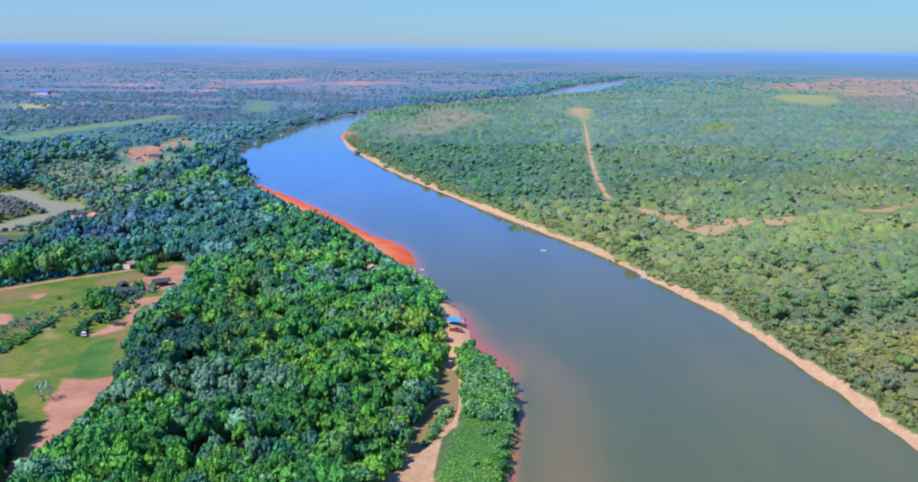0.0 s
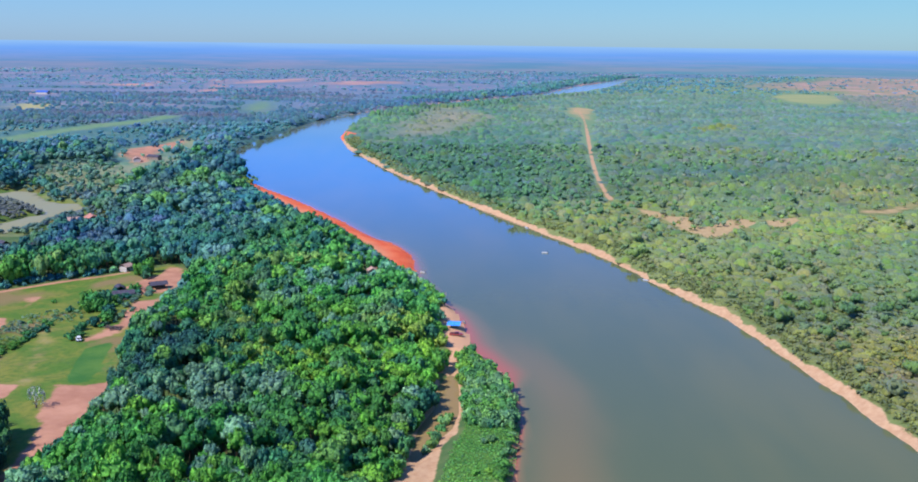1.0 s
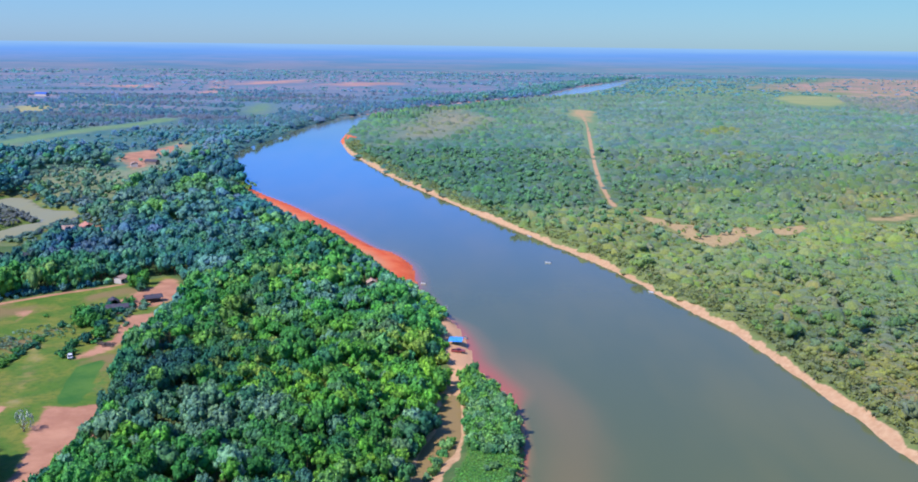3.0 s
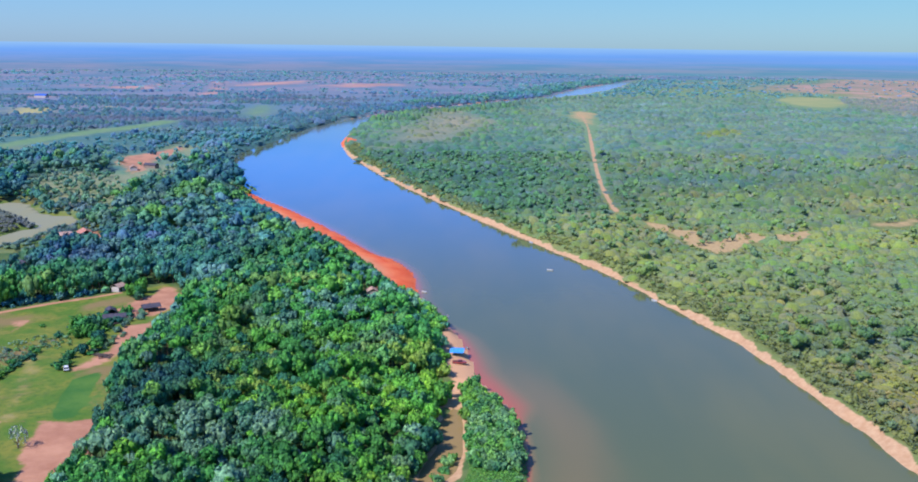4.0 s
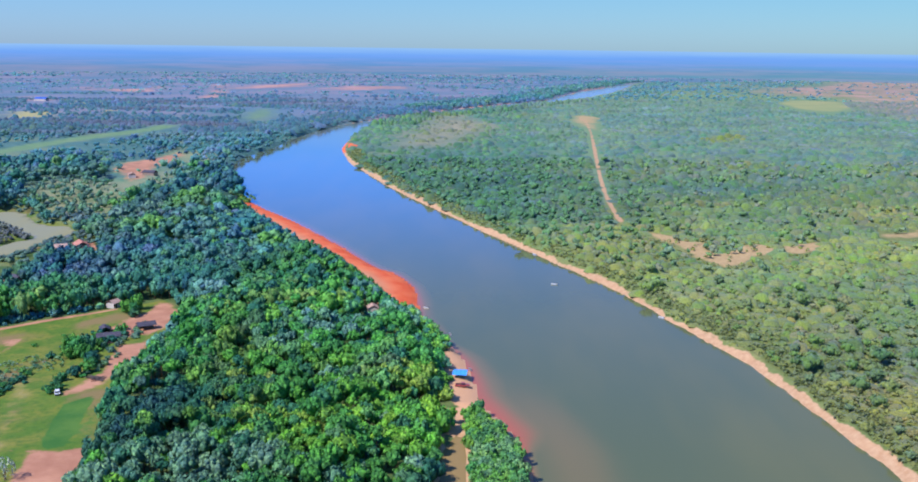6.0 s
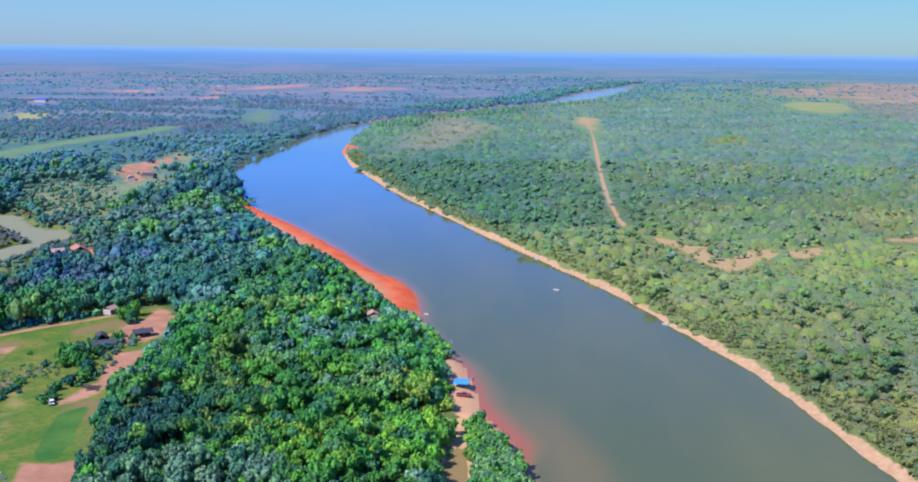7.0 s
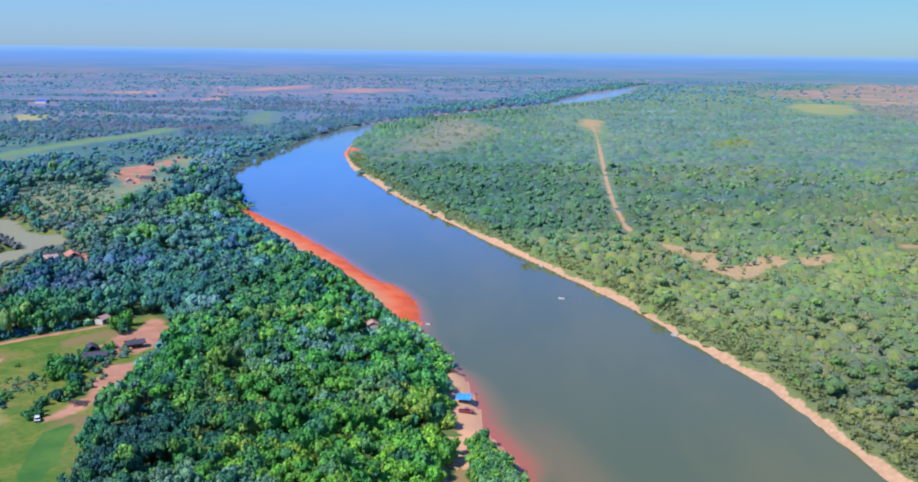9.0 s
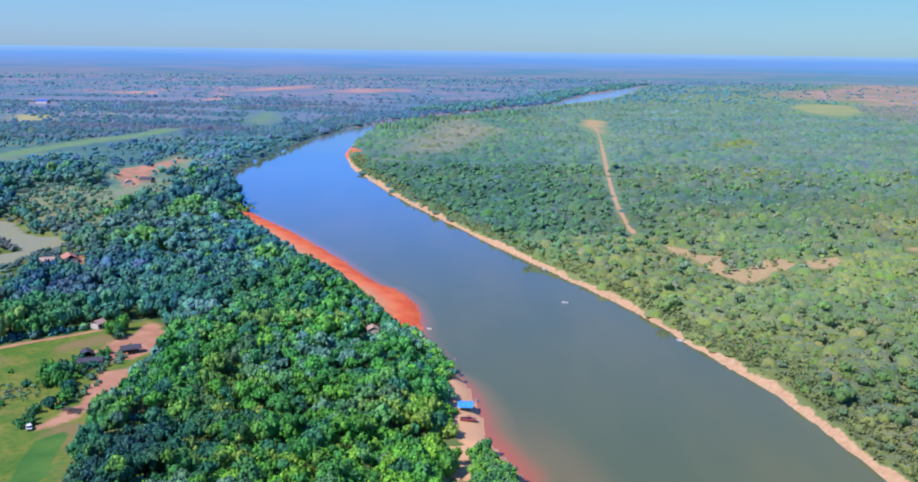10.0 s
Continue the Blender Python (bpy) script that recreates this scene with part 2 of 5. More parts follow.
class Net:
    """Short calls for building node trees."""

    def __init__(self, m):
        self.n, self.l = m.node_tree.nodes, m.node_tree.links
        self.pos = self.n.new("ShaderNodeNewGeometry").outputs["Position"]

    def put(self, socket, value):
        if hasattr(value, "is_linked"):
            self.l.new(value, socket)
        elif isinstance(value, tuple):
            socket.default_value = (*value, 1.0) if len(value) == 3 and socket.type == "RGBA" else value
        else:
            socket.default_value = value

    def attr(self, name, colour=False):
        a = self.n.new("ShaderNodeAttribute")
        a.attribute_name = name
        return a.outputs["Color" if colour else "Fac"]

    def noise(self, scale, detail=3.0, rough=0.55, where=None):
        t = self.n.new("ShaderNodeTexNoise")
        self.l.new(where or self.pos, t.inputs["Vector"])
        t.inputs["Scale"].default_value, t.inputs["Detail"].default_value, t.inputs["Roughness"].default_value = scale, detail, rough
        return t.outputs["Fac"]

    def math(self, op, a, b=0.0, c=0.0):
        t = self.n.new("ShaderNodeMath")
        t.operation = op
        for s, v in zip(t.inputs, (a, b, c)):
            self.put(s, v)
        return t.outputs[0]

    def ramp(self, v, lo, hi, a=0.0, b=1.0):
        t = self.n.new("ShaderNodeMapRange")
        t.interpolation_type = "SMOOTHSTEP"
        for s, x in zip(t.inputs, (v, lo, hi, a, b)):
            self.put(s, x)
        return t.outputs[0]

    def mix(self, f, a, b, blend="MIX"):
        t = self.n.new("ShaderNodeMix")
        t.data_type, t.blend_type = "RGBA", blend
        self.put(t.inputs[0], f)
        self.put(t.inputs[6], a)
        self.put(t.inputs[7], b)
        return t.outputs[2]

    def bump(self, height, strength, distance, target):
        t = self.n.new("ShaderNodeBump")
        self.put(t.inputs["Height"], height)
        t.inputs["Strength"].default_value, t.inputs["Distance"].default_value = strength, distance
        self.l.new(t.outputs[0], target.inputs["Normal"])

    def stretch(self, x, y, z):
        t = self.n.new("ShaderNodeVectorMath")
        t.operation = "MULTIPLY"
        self.l.new(self.pos, t.inputs[0])
        t.inputs[1].default_value = (x, y, z)
        return t.outputs[0]


def plain(name, colour, rough=0.7, spec=0.3, grain=3.0, vary=0.25, metal=0.0):
    """A painted or raw surface with fine mottling and a trace of relief."""
    m, n, l, b = material(name, rough, spec, metal)
    k = Net(m)
    f = k.noise(grain, 4.0)
    dark = tuple(c * (1 - vary) for c in colour)
    pale = tuple(min(1, c * (1 + vary)) for c in colour)
    l.new(k.mix(k.ramp(f, 0.3, 0.7), dark, pale), b.inputs["Base Color"])
    k.bump(k.noise(grain * 6, 2.0), 0.2, 0.02, b)
    return m


def ground_material():
    m, n, l, b = material("earth and grass", 0.9, 0.25)
    k = Net(m)
    fine, mid, big = k.noise(0.45, 5.0, 0.65), k.noise(0.09, 4.0, 0.6), k.noise(0.012, 4.0, 0.6)
    edge = k.math("MULTIPLY", k.math("SUBTRACT", k.math("ADD", k.math("MULTIPLY", fine, 0.5), k.math("MULTIPLY", mid, 0.5)), 0.5), 0.9)

    def mask(name, hard=0.12):
        return k.ramp(k.math("ADD", k.attr(name), edge), 0.5 - hard, 0.5 + hard)

    def loose(name, hard=0.2):
        broad = k.math("MULTIPLY", k.math("SUBTRACT", k.math("ADD", k.math("MULTIPLY", big, 0.6), k.math("MULTIPLY", mid, 0.4)), 0.5), 1.6)
        return k.ramp(k.math("ADD", k.attr(name), broad), 0.5 - hard, 0.5 + hard)

    floor = k.mix(k.ramp(mid, 0.35, 0.65), (0.05, 0.11, 0.03), (0.11, 0.15, 0.045))
    scrub = k.mix(k.ramp(fine, 0.3, 0.7), (0.16, 0.19, 0.05), (0.27, 0.26, 0.09))
    scrub = k.mix(k.ramp(big, 0.4, 0.65), scrub, (0.11, 0.16, 0.045))
    c = k.mix(mask("scrub", 0.3), floor, scrub)
    cells = n.new("ShaderNodeTexVoronoi")
    l.new(k.pos, cells.inputs["Vector"])
    cells.inputs["Scale"].default_value, cells.inputs["Randomness"].default_value = 0.24, 1.0
    hue = n.new("ShaderNodeSeparateColor")
    l.new(cells.outputs["Color"], hue.inputs[0])
    # left-bank woodland tone has haze blue mixed in
    wood_l = k.mix(hue.outputs[0], (0.042, 0.130, 0.115), (0.095, 0.190, 0.165))
    wood_r = k.mix(hue.outputs[0], (0.130, 0.232, 0.105), (0.180, 0.262, 0.125))
    wood = k.mix(k.attr("scrub"), wood_l, wood_r)
    wood = k.mix(k.ramp(big, 0.5, 0.68, 0.0, 0.6), wood, (0.20, 0.24, 0.12))
    # shade between the crowns, painted as darker cell borders
    wood = k.mix(k.ramp(cells.outputs["Distance"], 1.2, 3.4, 0.0, 0.45), wood, (0.07, 0.14, 0.06))
    c = k.mix(loose("wooded", 0.2), c, wood)
    # the plains' colours include the blue-grey of haze over distant ground
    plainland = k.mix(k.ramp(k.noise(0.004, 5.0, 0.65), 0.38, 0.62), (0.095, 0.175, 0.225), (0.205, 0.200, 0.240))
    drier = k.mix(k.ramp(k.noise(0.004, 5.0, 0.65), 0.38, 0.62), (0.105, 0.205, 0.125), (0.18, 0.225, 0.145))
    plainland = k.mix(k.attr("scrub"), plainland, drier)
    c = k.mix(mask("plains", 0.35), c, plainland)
    grass = k.mix(k.ramp(mid, 0.35, 0.65), (0.085, 0.165, 0.016), (0.20, 0.20, 0.030))
    grass = k.mix(k.ramp(fine, 0.4, 0.8), grass, (0.05, 0.12, 0.015))
    grass = k.mix(k.ramp(k.noise(0.035, 4.0), 0.52, 0.66), grass, (0.22, 0.16, 0.06))
    c = k.mix(mask("grass", 0.2), c, grass)
    lush = k.mix(k.ramp(mid, 0.3, 0.7), (0.036, 0.13, 0.018), (0.085, 0.18, 0.026))
    c = k.mix(mask("lush"), c, lush)
    pasture = k.mix(k.ramp(big, 0.3, 0.7), (0.24, 0.28, 0.11), (0.31, 0.31, 0.12))
    pasture = k.mix(k.attr("scrub"), k.mix(k.ramp(mid, 0.3, 0.7), (0.12, 0.23, 0.095), (0.17, 0.26, 0.12)), pasture)
    c = k.mix(mask("pasture", 0.2), c, pasture)
    straw = k.mix(k.ramp(fine, 0.3, 0.7), (0.38, 0.25, 0.105), (0.49, 0.345, 0.165))
    c = k.mix(loose("straw"), c, straw)
    c = k.mix(k.math("MULTIPLY", k.attr("glade"), 0.9), c, k.mix(k.ramp(mid, 0.3, 0.7), (0.20, 0.25, 0.11), (0.29, 0.28, 0.15)))
    c = k.mix(k.math("MULTIPLY", k.attr("dry"), k.ramp(mid, 0.25, 0.6, 0.55, 0.95)), c, (0.31, 0.27, 0.155))
    c = k.mix(loose("hay"), c, (0.36, 0.33, 0.14))
    pink = k.mix(k.ramp(mid, 0.3, 0.7), (0.36, 0.160, 0.090), (0.50, 0.250, 0.145))
    c = k.mix(mask("bare"), c, pink)
    redsoil = k.mix(k.ramp(big, 0.3, 0.7), (0.40, 0.19, 0.14), (0.50, 0.28, 0.22))
    c = k.mix(loose("redsoil", 0.3), c, redsoil)
    sand = k.mix(k.ramp(fine, 0.3, 0.75), (0.43, 0.242, 0.120), (0.53, 0.34, 0.185))
    redsand = k.mix(k.ramp(mid, 0.3, 0.7), (0.64, 0.085, 0.022), (0.72, 0.17, 0.055))
    sand = k.mix(k.attr("rust"), sand, redsand)
    sand = k.mix(k.math("MULTIPLY", k.attr("pale"), 0.85), sand, (0.62, 0.35, 0.18))
    c = k.mix(mask("sand", 0.1), c, sand)
    l.new(c, b.inputs["Base Color"])
    lumps = k.math("MULTIPLY", k.math("MULTIPLY", k.ramp(cells.outputs["Distance"], 3.2, 0.0), k.attr("wooded")), 3.0)
    k.bump(k.math("ADD", k.math("ADD", fine, k.noise(2.5, 3.0)), lumps), 0.6, 0.22, b)
    return m


def water_material():
    m, n, l, b = material("river water", 0.07, 0.5)
    k = Net(m)
    b.inputs["IOR"].default_value = 1.333
    drift = k.noise(0.02, 3.0, 0.6, k.stretch(1.0, 0.25, 1.0))
    deep = k.mix(k.ramp(drift, 0.35, 0.7), (0.100, 0.122, 0.058), (0.130, 0.138, 0.058))
    # sky glare on the far reach, put into the water's base colour
    deep = k.mix(k.attr("breeze_glare"), deep, (0.24, 0.29, 0.28))
    near = k.math("ADD", k.attr("shoal"), k.math("MULTIPLY", k.math("SUBTRACT", drift, 0.5), 0.5))
    c = k.mix(k.ramp(near, 0.05, 0.8), deep, (0.19, 0.145, 0.065))
    c = k.mix(k.ramp(near, 0.6, 1.25), c, (0.40, 0.115, 0.060))
    c = k.mix(k.attr("pool"), c, (0.27, 0.185, 0.075))
    c = k.mix(k.attr("milky"), c, k.mix(k.ramp(drift, 0.35, 0.65), (0.25, 0.255, 0.175), (0.27, 0.255, 0.135)))
    l.new(k.math("SUBTRACT", k.math("SUBTRACT", 0.5, k.math("MULTIPLY", k.attr("pool"), 0.46)), k.math("MULTIPLY", k.attr("milky"), 0.08)), b.inputs["Specular IOR Level"])
    l.new(c, b.inputs["Base Color"])
    # the same mask roughens and ripples the far water
    l.new(k.math("MULTIPLY_ADD", k.attr("breeze_glare"), 0.08, 0.07), b.inputs["Roughness"])
    ripple = k.math("ADD", k.noise(0.9, 3.0), k.noise(0.12, 3.0))
    k.bump(k.math("MULTIPLY", ripple, k.math("MULTIPLY_ADD", k.attr("breeze_glare"), 9.0, 1.0)), 0.04, 0.25, b)
    return m


def leaf_material(name, own_colour, dusty=0.0, vary=0.75, mottle=1.0):
    """Foliage: the tree's own tint, varied leaf by leaf, a little light passing through."""
    m, n, l, b = material(name, 0.75, 0.15)
    k = Net(m)
    if own_colour:
        base = k.n.new("ShaderNodeObjectInfo").outputs["Color"]
    else:
        base = k.attr("leaf", True)
    isle = k.n.new("ShaderNodeNewGeometry").outputs["Random Per Island"]
    c = k.mix(k.math("MULTIPLY_ADD", isle, vary, 0.5 - 0.5 * vary), k.mix(1.0, base, (0.58, 0.64, 0.78), "MULTIPLY"), k.mix(1.0, base, (1.40, 1.34, 1.05), "MULTIPLY"))
    clump = k.noise(1.5, 4.0, 0.7)
    c = k.mix(k.ramp(clump, 0.34, 0.66, 0.5 - 0.5 * mottle, 0.5 + 0.5 * mottle), k.mix(1.0, c, (0.50, 0.56, 0.62), "MULTIPLY"), k.mix(1.0, c, (1.34, 1.30, 1.2), "MULTIPLY"))
    l.new(c, b.inputs["Base Color"])
    k.bump(clump, 0.9, 0.5, b)
    # dusty is the weight of a pale blue sheen that imitates haze
    b.inputs["Sheen Weight"].default_value = dusty
    b.inputs["Sheen Roughness"].default_value = 0.6
    b.inputs["Sheen Tint"].default_value = (0.62, 0.82, 1.0, 1.0)
    thin = n.new("ShaderNodeBsdfTranslucent")
    l.new(c, thin.inputs[0])
    both = n.new("ShaderNodeMixShader")
    both.inputs[0].default_value = 0.15 + 0.6 * dusty
    l.new(b.outputs[0], both.inputs[1])
    l.new(thin.outputs[0], both.inputs[2])
    l.new(both.outputs[0], n["Material Output"].inputs[0])
    return m


def far_material():
    """Distant land with haze painted in and a glow of its own: plains below, haze blue above."""
    m, n, l, b = material("hazed far land", 1.0, 0.0)
    k = Net(m)
    sep = n.new("ShaderNodeSeparateXYZ")
    l.new(k.pos, sep.inputs[0])
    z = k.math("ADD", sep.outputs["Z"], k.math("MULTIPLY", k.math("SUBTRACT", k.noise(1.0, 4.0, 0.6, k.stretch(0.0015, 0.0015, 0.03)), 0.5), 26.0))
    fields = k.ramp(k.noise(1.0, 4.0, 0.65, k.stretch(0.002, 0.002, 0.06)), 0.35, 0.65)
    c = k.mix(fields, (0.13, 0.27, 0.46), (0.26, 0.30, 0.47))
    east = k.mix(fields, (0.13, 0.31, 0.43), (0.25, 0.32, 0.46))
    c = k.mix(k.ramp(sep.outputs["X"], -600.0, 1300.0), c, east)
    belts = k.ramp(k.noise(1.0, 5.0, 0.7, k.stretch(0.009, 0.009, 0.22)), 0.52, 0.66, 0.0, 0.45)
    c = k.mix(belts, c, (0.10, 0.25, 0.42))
    # haze blue put into the colour, stronger with height
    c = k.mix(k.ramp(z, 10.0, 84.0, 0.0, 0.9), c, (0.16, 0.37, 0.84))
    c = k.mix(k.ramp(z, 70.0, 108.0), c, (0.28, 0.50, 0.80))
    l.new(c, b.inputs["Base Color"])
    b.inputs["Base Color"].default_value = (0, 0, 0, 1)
    # emits its colour, so the painted haze stays bright without any lamp
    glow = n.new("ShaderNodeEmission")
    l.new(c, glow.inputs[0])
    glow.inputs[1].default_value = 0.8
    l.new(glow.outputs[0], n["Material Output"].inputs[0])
    return m


GROUND, WATER, FAR = ground_material(), water_material(), far_material()
LEAF, LEAF_STUFF = leaf_material("leaves", True, 0.0, 1.0, 1.15), leaf_material("leaves of the woods", False, 0.0, 1.0, 1.15)
# foliage further off, with a blue sheen in place of haze
LEAF_HAZED = leaf_material("hazed leaves of the far woods", False, 0.6, 0.3, 0.5)
LEAF_SCRUB = leaf_material("leaves of the dry scrub", False, 0.25, 0.25, 0.75)
BARK = plain("bark", (0.16, 0.12, 0.09), 0.9, 0.2, 6.0, 0.35)

# ---- ground and water ----
def spread(fine_a, fine_b, step, low, high, growth):
    out = list(np.arange(fine_a, fine_b + 1e-6, step))
    s = step
    while out[-1] < high:
        s *= growth
        out.append(min(out[-1] + s, high))
    s = step
    while out[0] > low:
        s *= growth
        out.insert(0, max(out[0] - s, low))
    return np.array(out)


gx = spread(-190, 150, 2.0, -4900, 4900, 1.06)
gy = spread(225, 480, 2.0, -4900, 4900, 1.022)
GX, GY = [a.ravel() for a in np.meshgrid(gx, gy)]
d_shore = shore(GX, GY)
is_left = sides(GX, GY)
wobble = 0.7 * waves(GX, GY, 30) + 0.15 * waves(GX, GY, 11, 12)
d = d_shore + np.clip(wobble, -1.5, 1.5) * np.clip(1.5 - GY / 2500, 0.2, 1)
land = 2.4 + 0.5 * waves(GX, GY, 90, 24) + 0.25 * waves(GX, GY, 25, 12)
slope = np.where(is_left, np.clip(beach_width(GX, GY, is_left) * 1.1, 3.0, 11.0), 3.4)
GZ = np.where(d > 0, land * ease(-0.5, 1.0, d / slope) + 0.02, np.maximum(-3.0, 0.16 * d))
d_channel, d_pond = dist_poly(CHANNEL, GX, GY) + 0.4 * wobble, dist_poly(POND, GX, GY) + 1.5 * wobble
on_bank = ~is_left & (GY > 130) & (GY < 1320)
GZ = np.where(on_bank & (d_shore > -3) & (d_shore < 6.0), GZ - 0.7 * ease(-3, 0.5, d_shore) * ease(6.2, 4.2, d_shore), GZ)
GZ = np.where(d_channel < 4, np.minimum(GZ, np.maximum(-1.0, 0.45 * d_channel)), GZ)
GZ = np.where(d_pond < 8, np.minimum(GZ, np.maximum(-1.0, 0.25 * d_pond)), GZ)
on_spit_sand = dist_poly(SPIT_SAND, GX, GY)
GZ = np.where((on_spit_sand < 3) & (GZ > 0.8), 0.8 + (GZ - 0.8) * ease(0, 3, on_spit_sand), GZ)


def glade_at(x, y):
    """How open the woods are between the pond and the farm, 0 to 1."""
    grass_land = np.minimum(dist_poly(OPEN_LEFT, x, y), dist_poly(OLIVE_LEFT, x, y)) + 8 * waves(x, y, 34, 2)
    return np.clip(0.45 * ease(0.5, 1.0, waves(x, y, 62, 11)) * ease(40, 80, dist_line(LEFT_BANK, x, y)) + 0.85 * ease(8, -8, grass_land), 0, 1)


def inside(dist, soft):
    return np.clip(0.5 - dist / soft, 0, 1)


bw = beach_width(GX, GY, is_left)
sand = inside(d - bw, 7.0)
sand = np.where(d_shore > 40, 0, sand)
sand = np.maximum(sand, inside(on_spit_sand, 4.0))
sand = np.maximum(sand, inside(dist_line(TRACK, GX, GY) - 1.8 - 0.6 * waves(GX, GY, 40, 6), 5))
rust = np.where(is_left & (GY > 415) & (GY < 800), 1.0, np.where(is_left & (GY > 345), 0.25, 0.0)) * ease(22, 6, d_shore)
rust = np.where(~is_left & (np.hypot(GX + 128, GY - 1190) < 60), 0.9, rust)
pale = np.where(is_left & (GX > -25), ease(325, 345, GY) * ease(428, 412, GY), 0.0)
rust = np.where(is_left, np.maximum(rust, 0.3 * ease(330, 300, GY) * ease(5, 1, d_shore) * (GX > 8)), rust)
bare = np.maximum.reduce([0.64 * inside(dist_poly(SAND_LEFT, GX, GY), 24), 0.78 * inside(dist_poly(DIRT, GX, GY) + 1.2 * waves(GX, GY, 14, 10), 9), inside(dist_poly(DIRT_LOW, GX, GY), 8), inside(dist_poly(RED_PATCH, GX, GY), 8), inside(dist_line(smooth_line([(-260, 365), (-203, 411), (-174, 439), (-150, 460)]), GX, GY) - 1.4, 3)])
PLOTS = ([(-146, 304), (-134.6, 303), (-133.5, 293), (-139, 284), (-152, 286)], [(-177, 383), (-171, 380), (-165.5, 366), (-170, 362), (-186, 372)], [(-181, 413), (-171, 417), (-169, 400), (-172, 394)])
bare = np.maximum.reduce([bare] + [w_ * inside(dist_poly(p, GX, GY), 4) for p, w_ in zip(PLOTS, (0.95, 0.7, 0.5))])
bare = np.maximum(bare, 0.62 * inside(dist_line([(-150, 303), (-119, 303), (-105, 306)], GX, GY) - 0.8, 4))
bare = np.maximum(bare, 0.62 * inside(dist_line([(-132.4, 347), (-128.9, 331), (-125, 313), (-121, 302)], GX, GY) - 0.6, 4))
d_field = dist_poly(FIELD, GX, GY)
grass = inside(d_field, 6)
lush = np.maximum(0.47 * inside(dist_poly([(-119, 303), (-104, 306), (-107, 318), (-111, 330), (-113, 345), (-119, 352), (-116, 332)], GX, GY), 4), inside(dist_poly([(-127.5, 341), (-125.6, 327), (-121.7, 309), (-119, 304), (-113.5, 307), (-117.5, 332), (-120.5, 350)], GX, GY), 3.0))
pasture = np.maximum.reduce([0.55 * inside(dist_poly(SAND_LEFT, GX, GY) - 14 - 12 * waves(GX, GY, 60, 5), 40), 0.8 * inside(dist_poly(GREEN, GX, GY), 110), 0.72 * inside(dist_line(STRIP, GX, GY) - 20, 24), inside(dist_poly(YELLOW, GX, GY), 60)])
hay = np.maximum.reduce([inside(dist_poly(p, GX, GY), 60) for p in FAR_YELLOWS])
lush = np.maximum(lush, inside(dist_poly(SPIT, GX, GY), 4) * 0.9)
straw = np.maximum.reduce([0.62 * inside(dist_poly(TRACK_HEAD, GX, GY), 40), inside(dist_poly(CLEARING, GX, GY), 10), 0.85 * inside(dist_poly(CLEARING_EAST, GX, GY), 8), 0.6 * inside(dist_poly(CLEARING_FAR, GX, GY), 16)])
straw = np.maximum(straw, 0.47 * inside(dist_poly([(-162, 378), (-157, 386), (-142, 360), (-136, 326), (-133, 306), (-145, 330)], GX, GY), 14))
dry = inside(dist_poly(DRY_PATCH, GX, GY) + 25 * waves(GX, GY, 120, 16), 120)
grass = np.maximum(grass, 0.55 * inside(d_pond - 30, 30))
glades = np.where(is_left & (GY > 540) & (GY < 1300), glade_at(GX, GY), 0.0)
redsoil = np.maximum.reduce([0.8 * inside(dist_poly(p, GX, GY), 60) for p in FAR_PINKS] + [0.50 * inside(dist_poly(PINK_RIGHT, GX, GY), 200), inside(dist_poly(PINK_LEFT, GX, GY), 160) * 0.85, inside(dist_poly(PINK_MID, GX, GY), 180) * 0.75])
scrub = np.where(is_left, 0.0, 1.0 - 0.75 * ease(170, 40, GX) * ease(600, 760, GY))
wooded = ease(650, 900, GY) * np.where(is_left, 0.75 - 0.35 * ease(1300, 2300, GY), 0.95 - 0.35 * ease(1800, 2700, GY))
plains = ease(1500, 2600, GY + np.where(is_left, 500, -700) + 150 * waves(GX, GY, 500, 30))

cols, rows_n = len(gx), len(gy)
quad = np.arange(cols * (rows_n - 1)).reshape(rows_n - 1, cols)[:, :-1].ravel()
quads = np.c_[quad, quad + 1, quad + 1 + cols, quad + cols]
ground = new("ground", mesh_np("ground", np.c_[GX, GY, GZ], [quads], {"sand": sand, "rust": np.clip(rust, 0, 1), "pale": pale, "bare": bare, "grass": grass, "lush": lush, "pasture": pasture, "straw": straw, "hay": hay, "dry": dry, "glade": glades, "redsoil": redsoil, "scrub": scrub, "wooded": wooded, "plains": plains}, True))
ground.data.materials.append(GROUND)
tagged(ground, "flat river plain of grass, scrub and pinkish bare soil", "ground", kind="structure")

# the cut sandy bank of the far side, a strip along the waterline
line = RIGHT_BANK[(RIGHT_BANK[:, 1] > 120) & (RIGHT_BANK[:, 1] < 1330)]
steps = np.r_[0, np.cumsum(np.hypot(*np.diff(line, axis=0).T))]
run = np.arange(0, steps[-1], 1.6)
bx, by = np.interp(run, steps, line[:, 0]), np.interp(run, steps, line[:, 1])
tx, ty = np.gradient(bx), np.gradient(by)
ln = np.hypot(tx, ty)
nx_, ny_ = ty / ln, -tx / ln
across = np.array((-2.0, -0.8, 0.0, 0.5, 1.0, 1.6, 2.3, 3.1, 4.0, 5.0, 6.0, 6.8))
BX, BY = bx[:, None] + nx_[:, None] * across, by[:, None] + ny_[:, None] * across
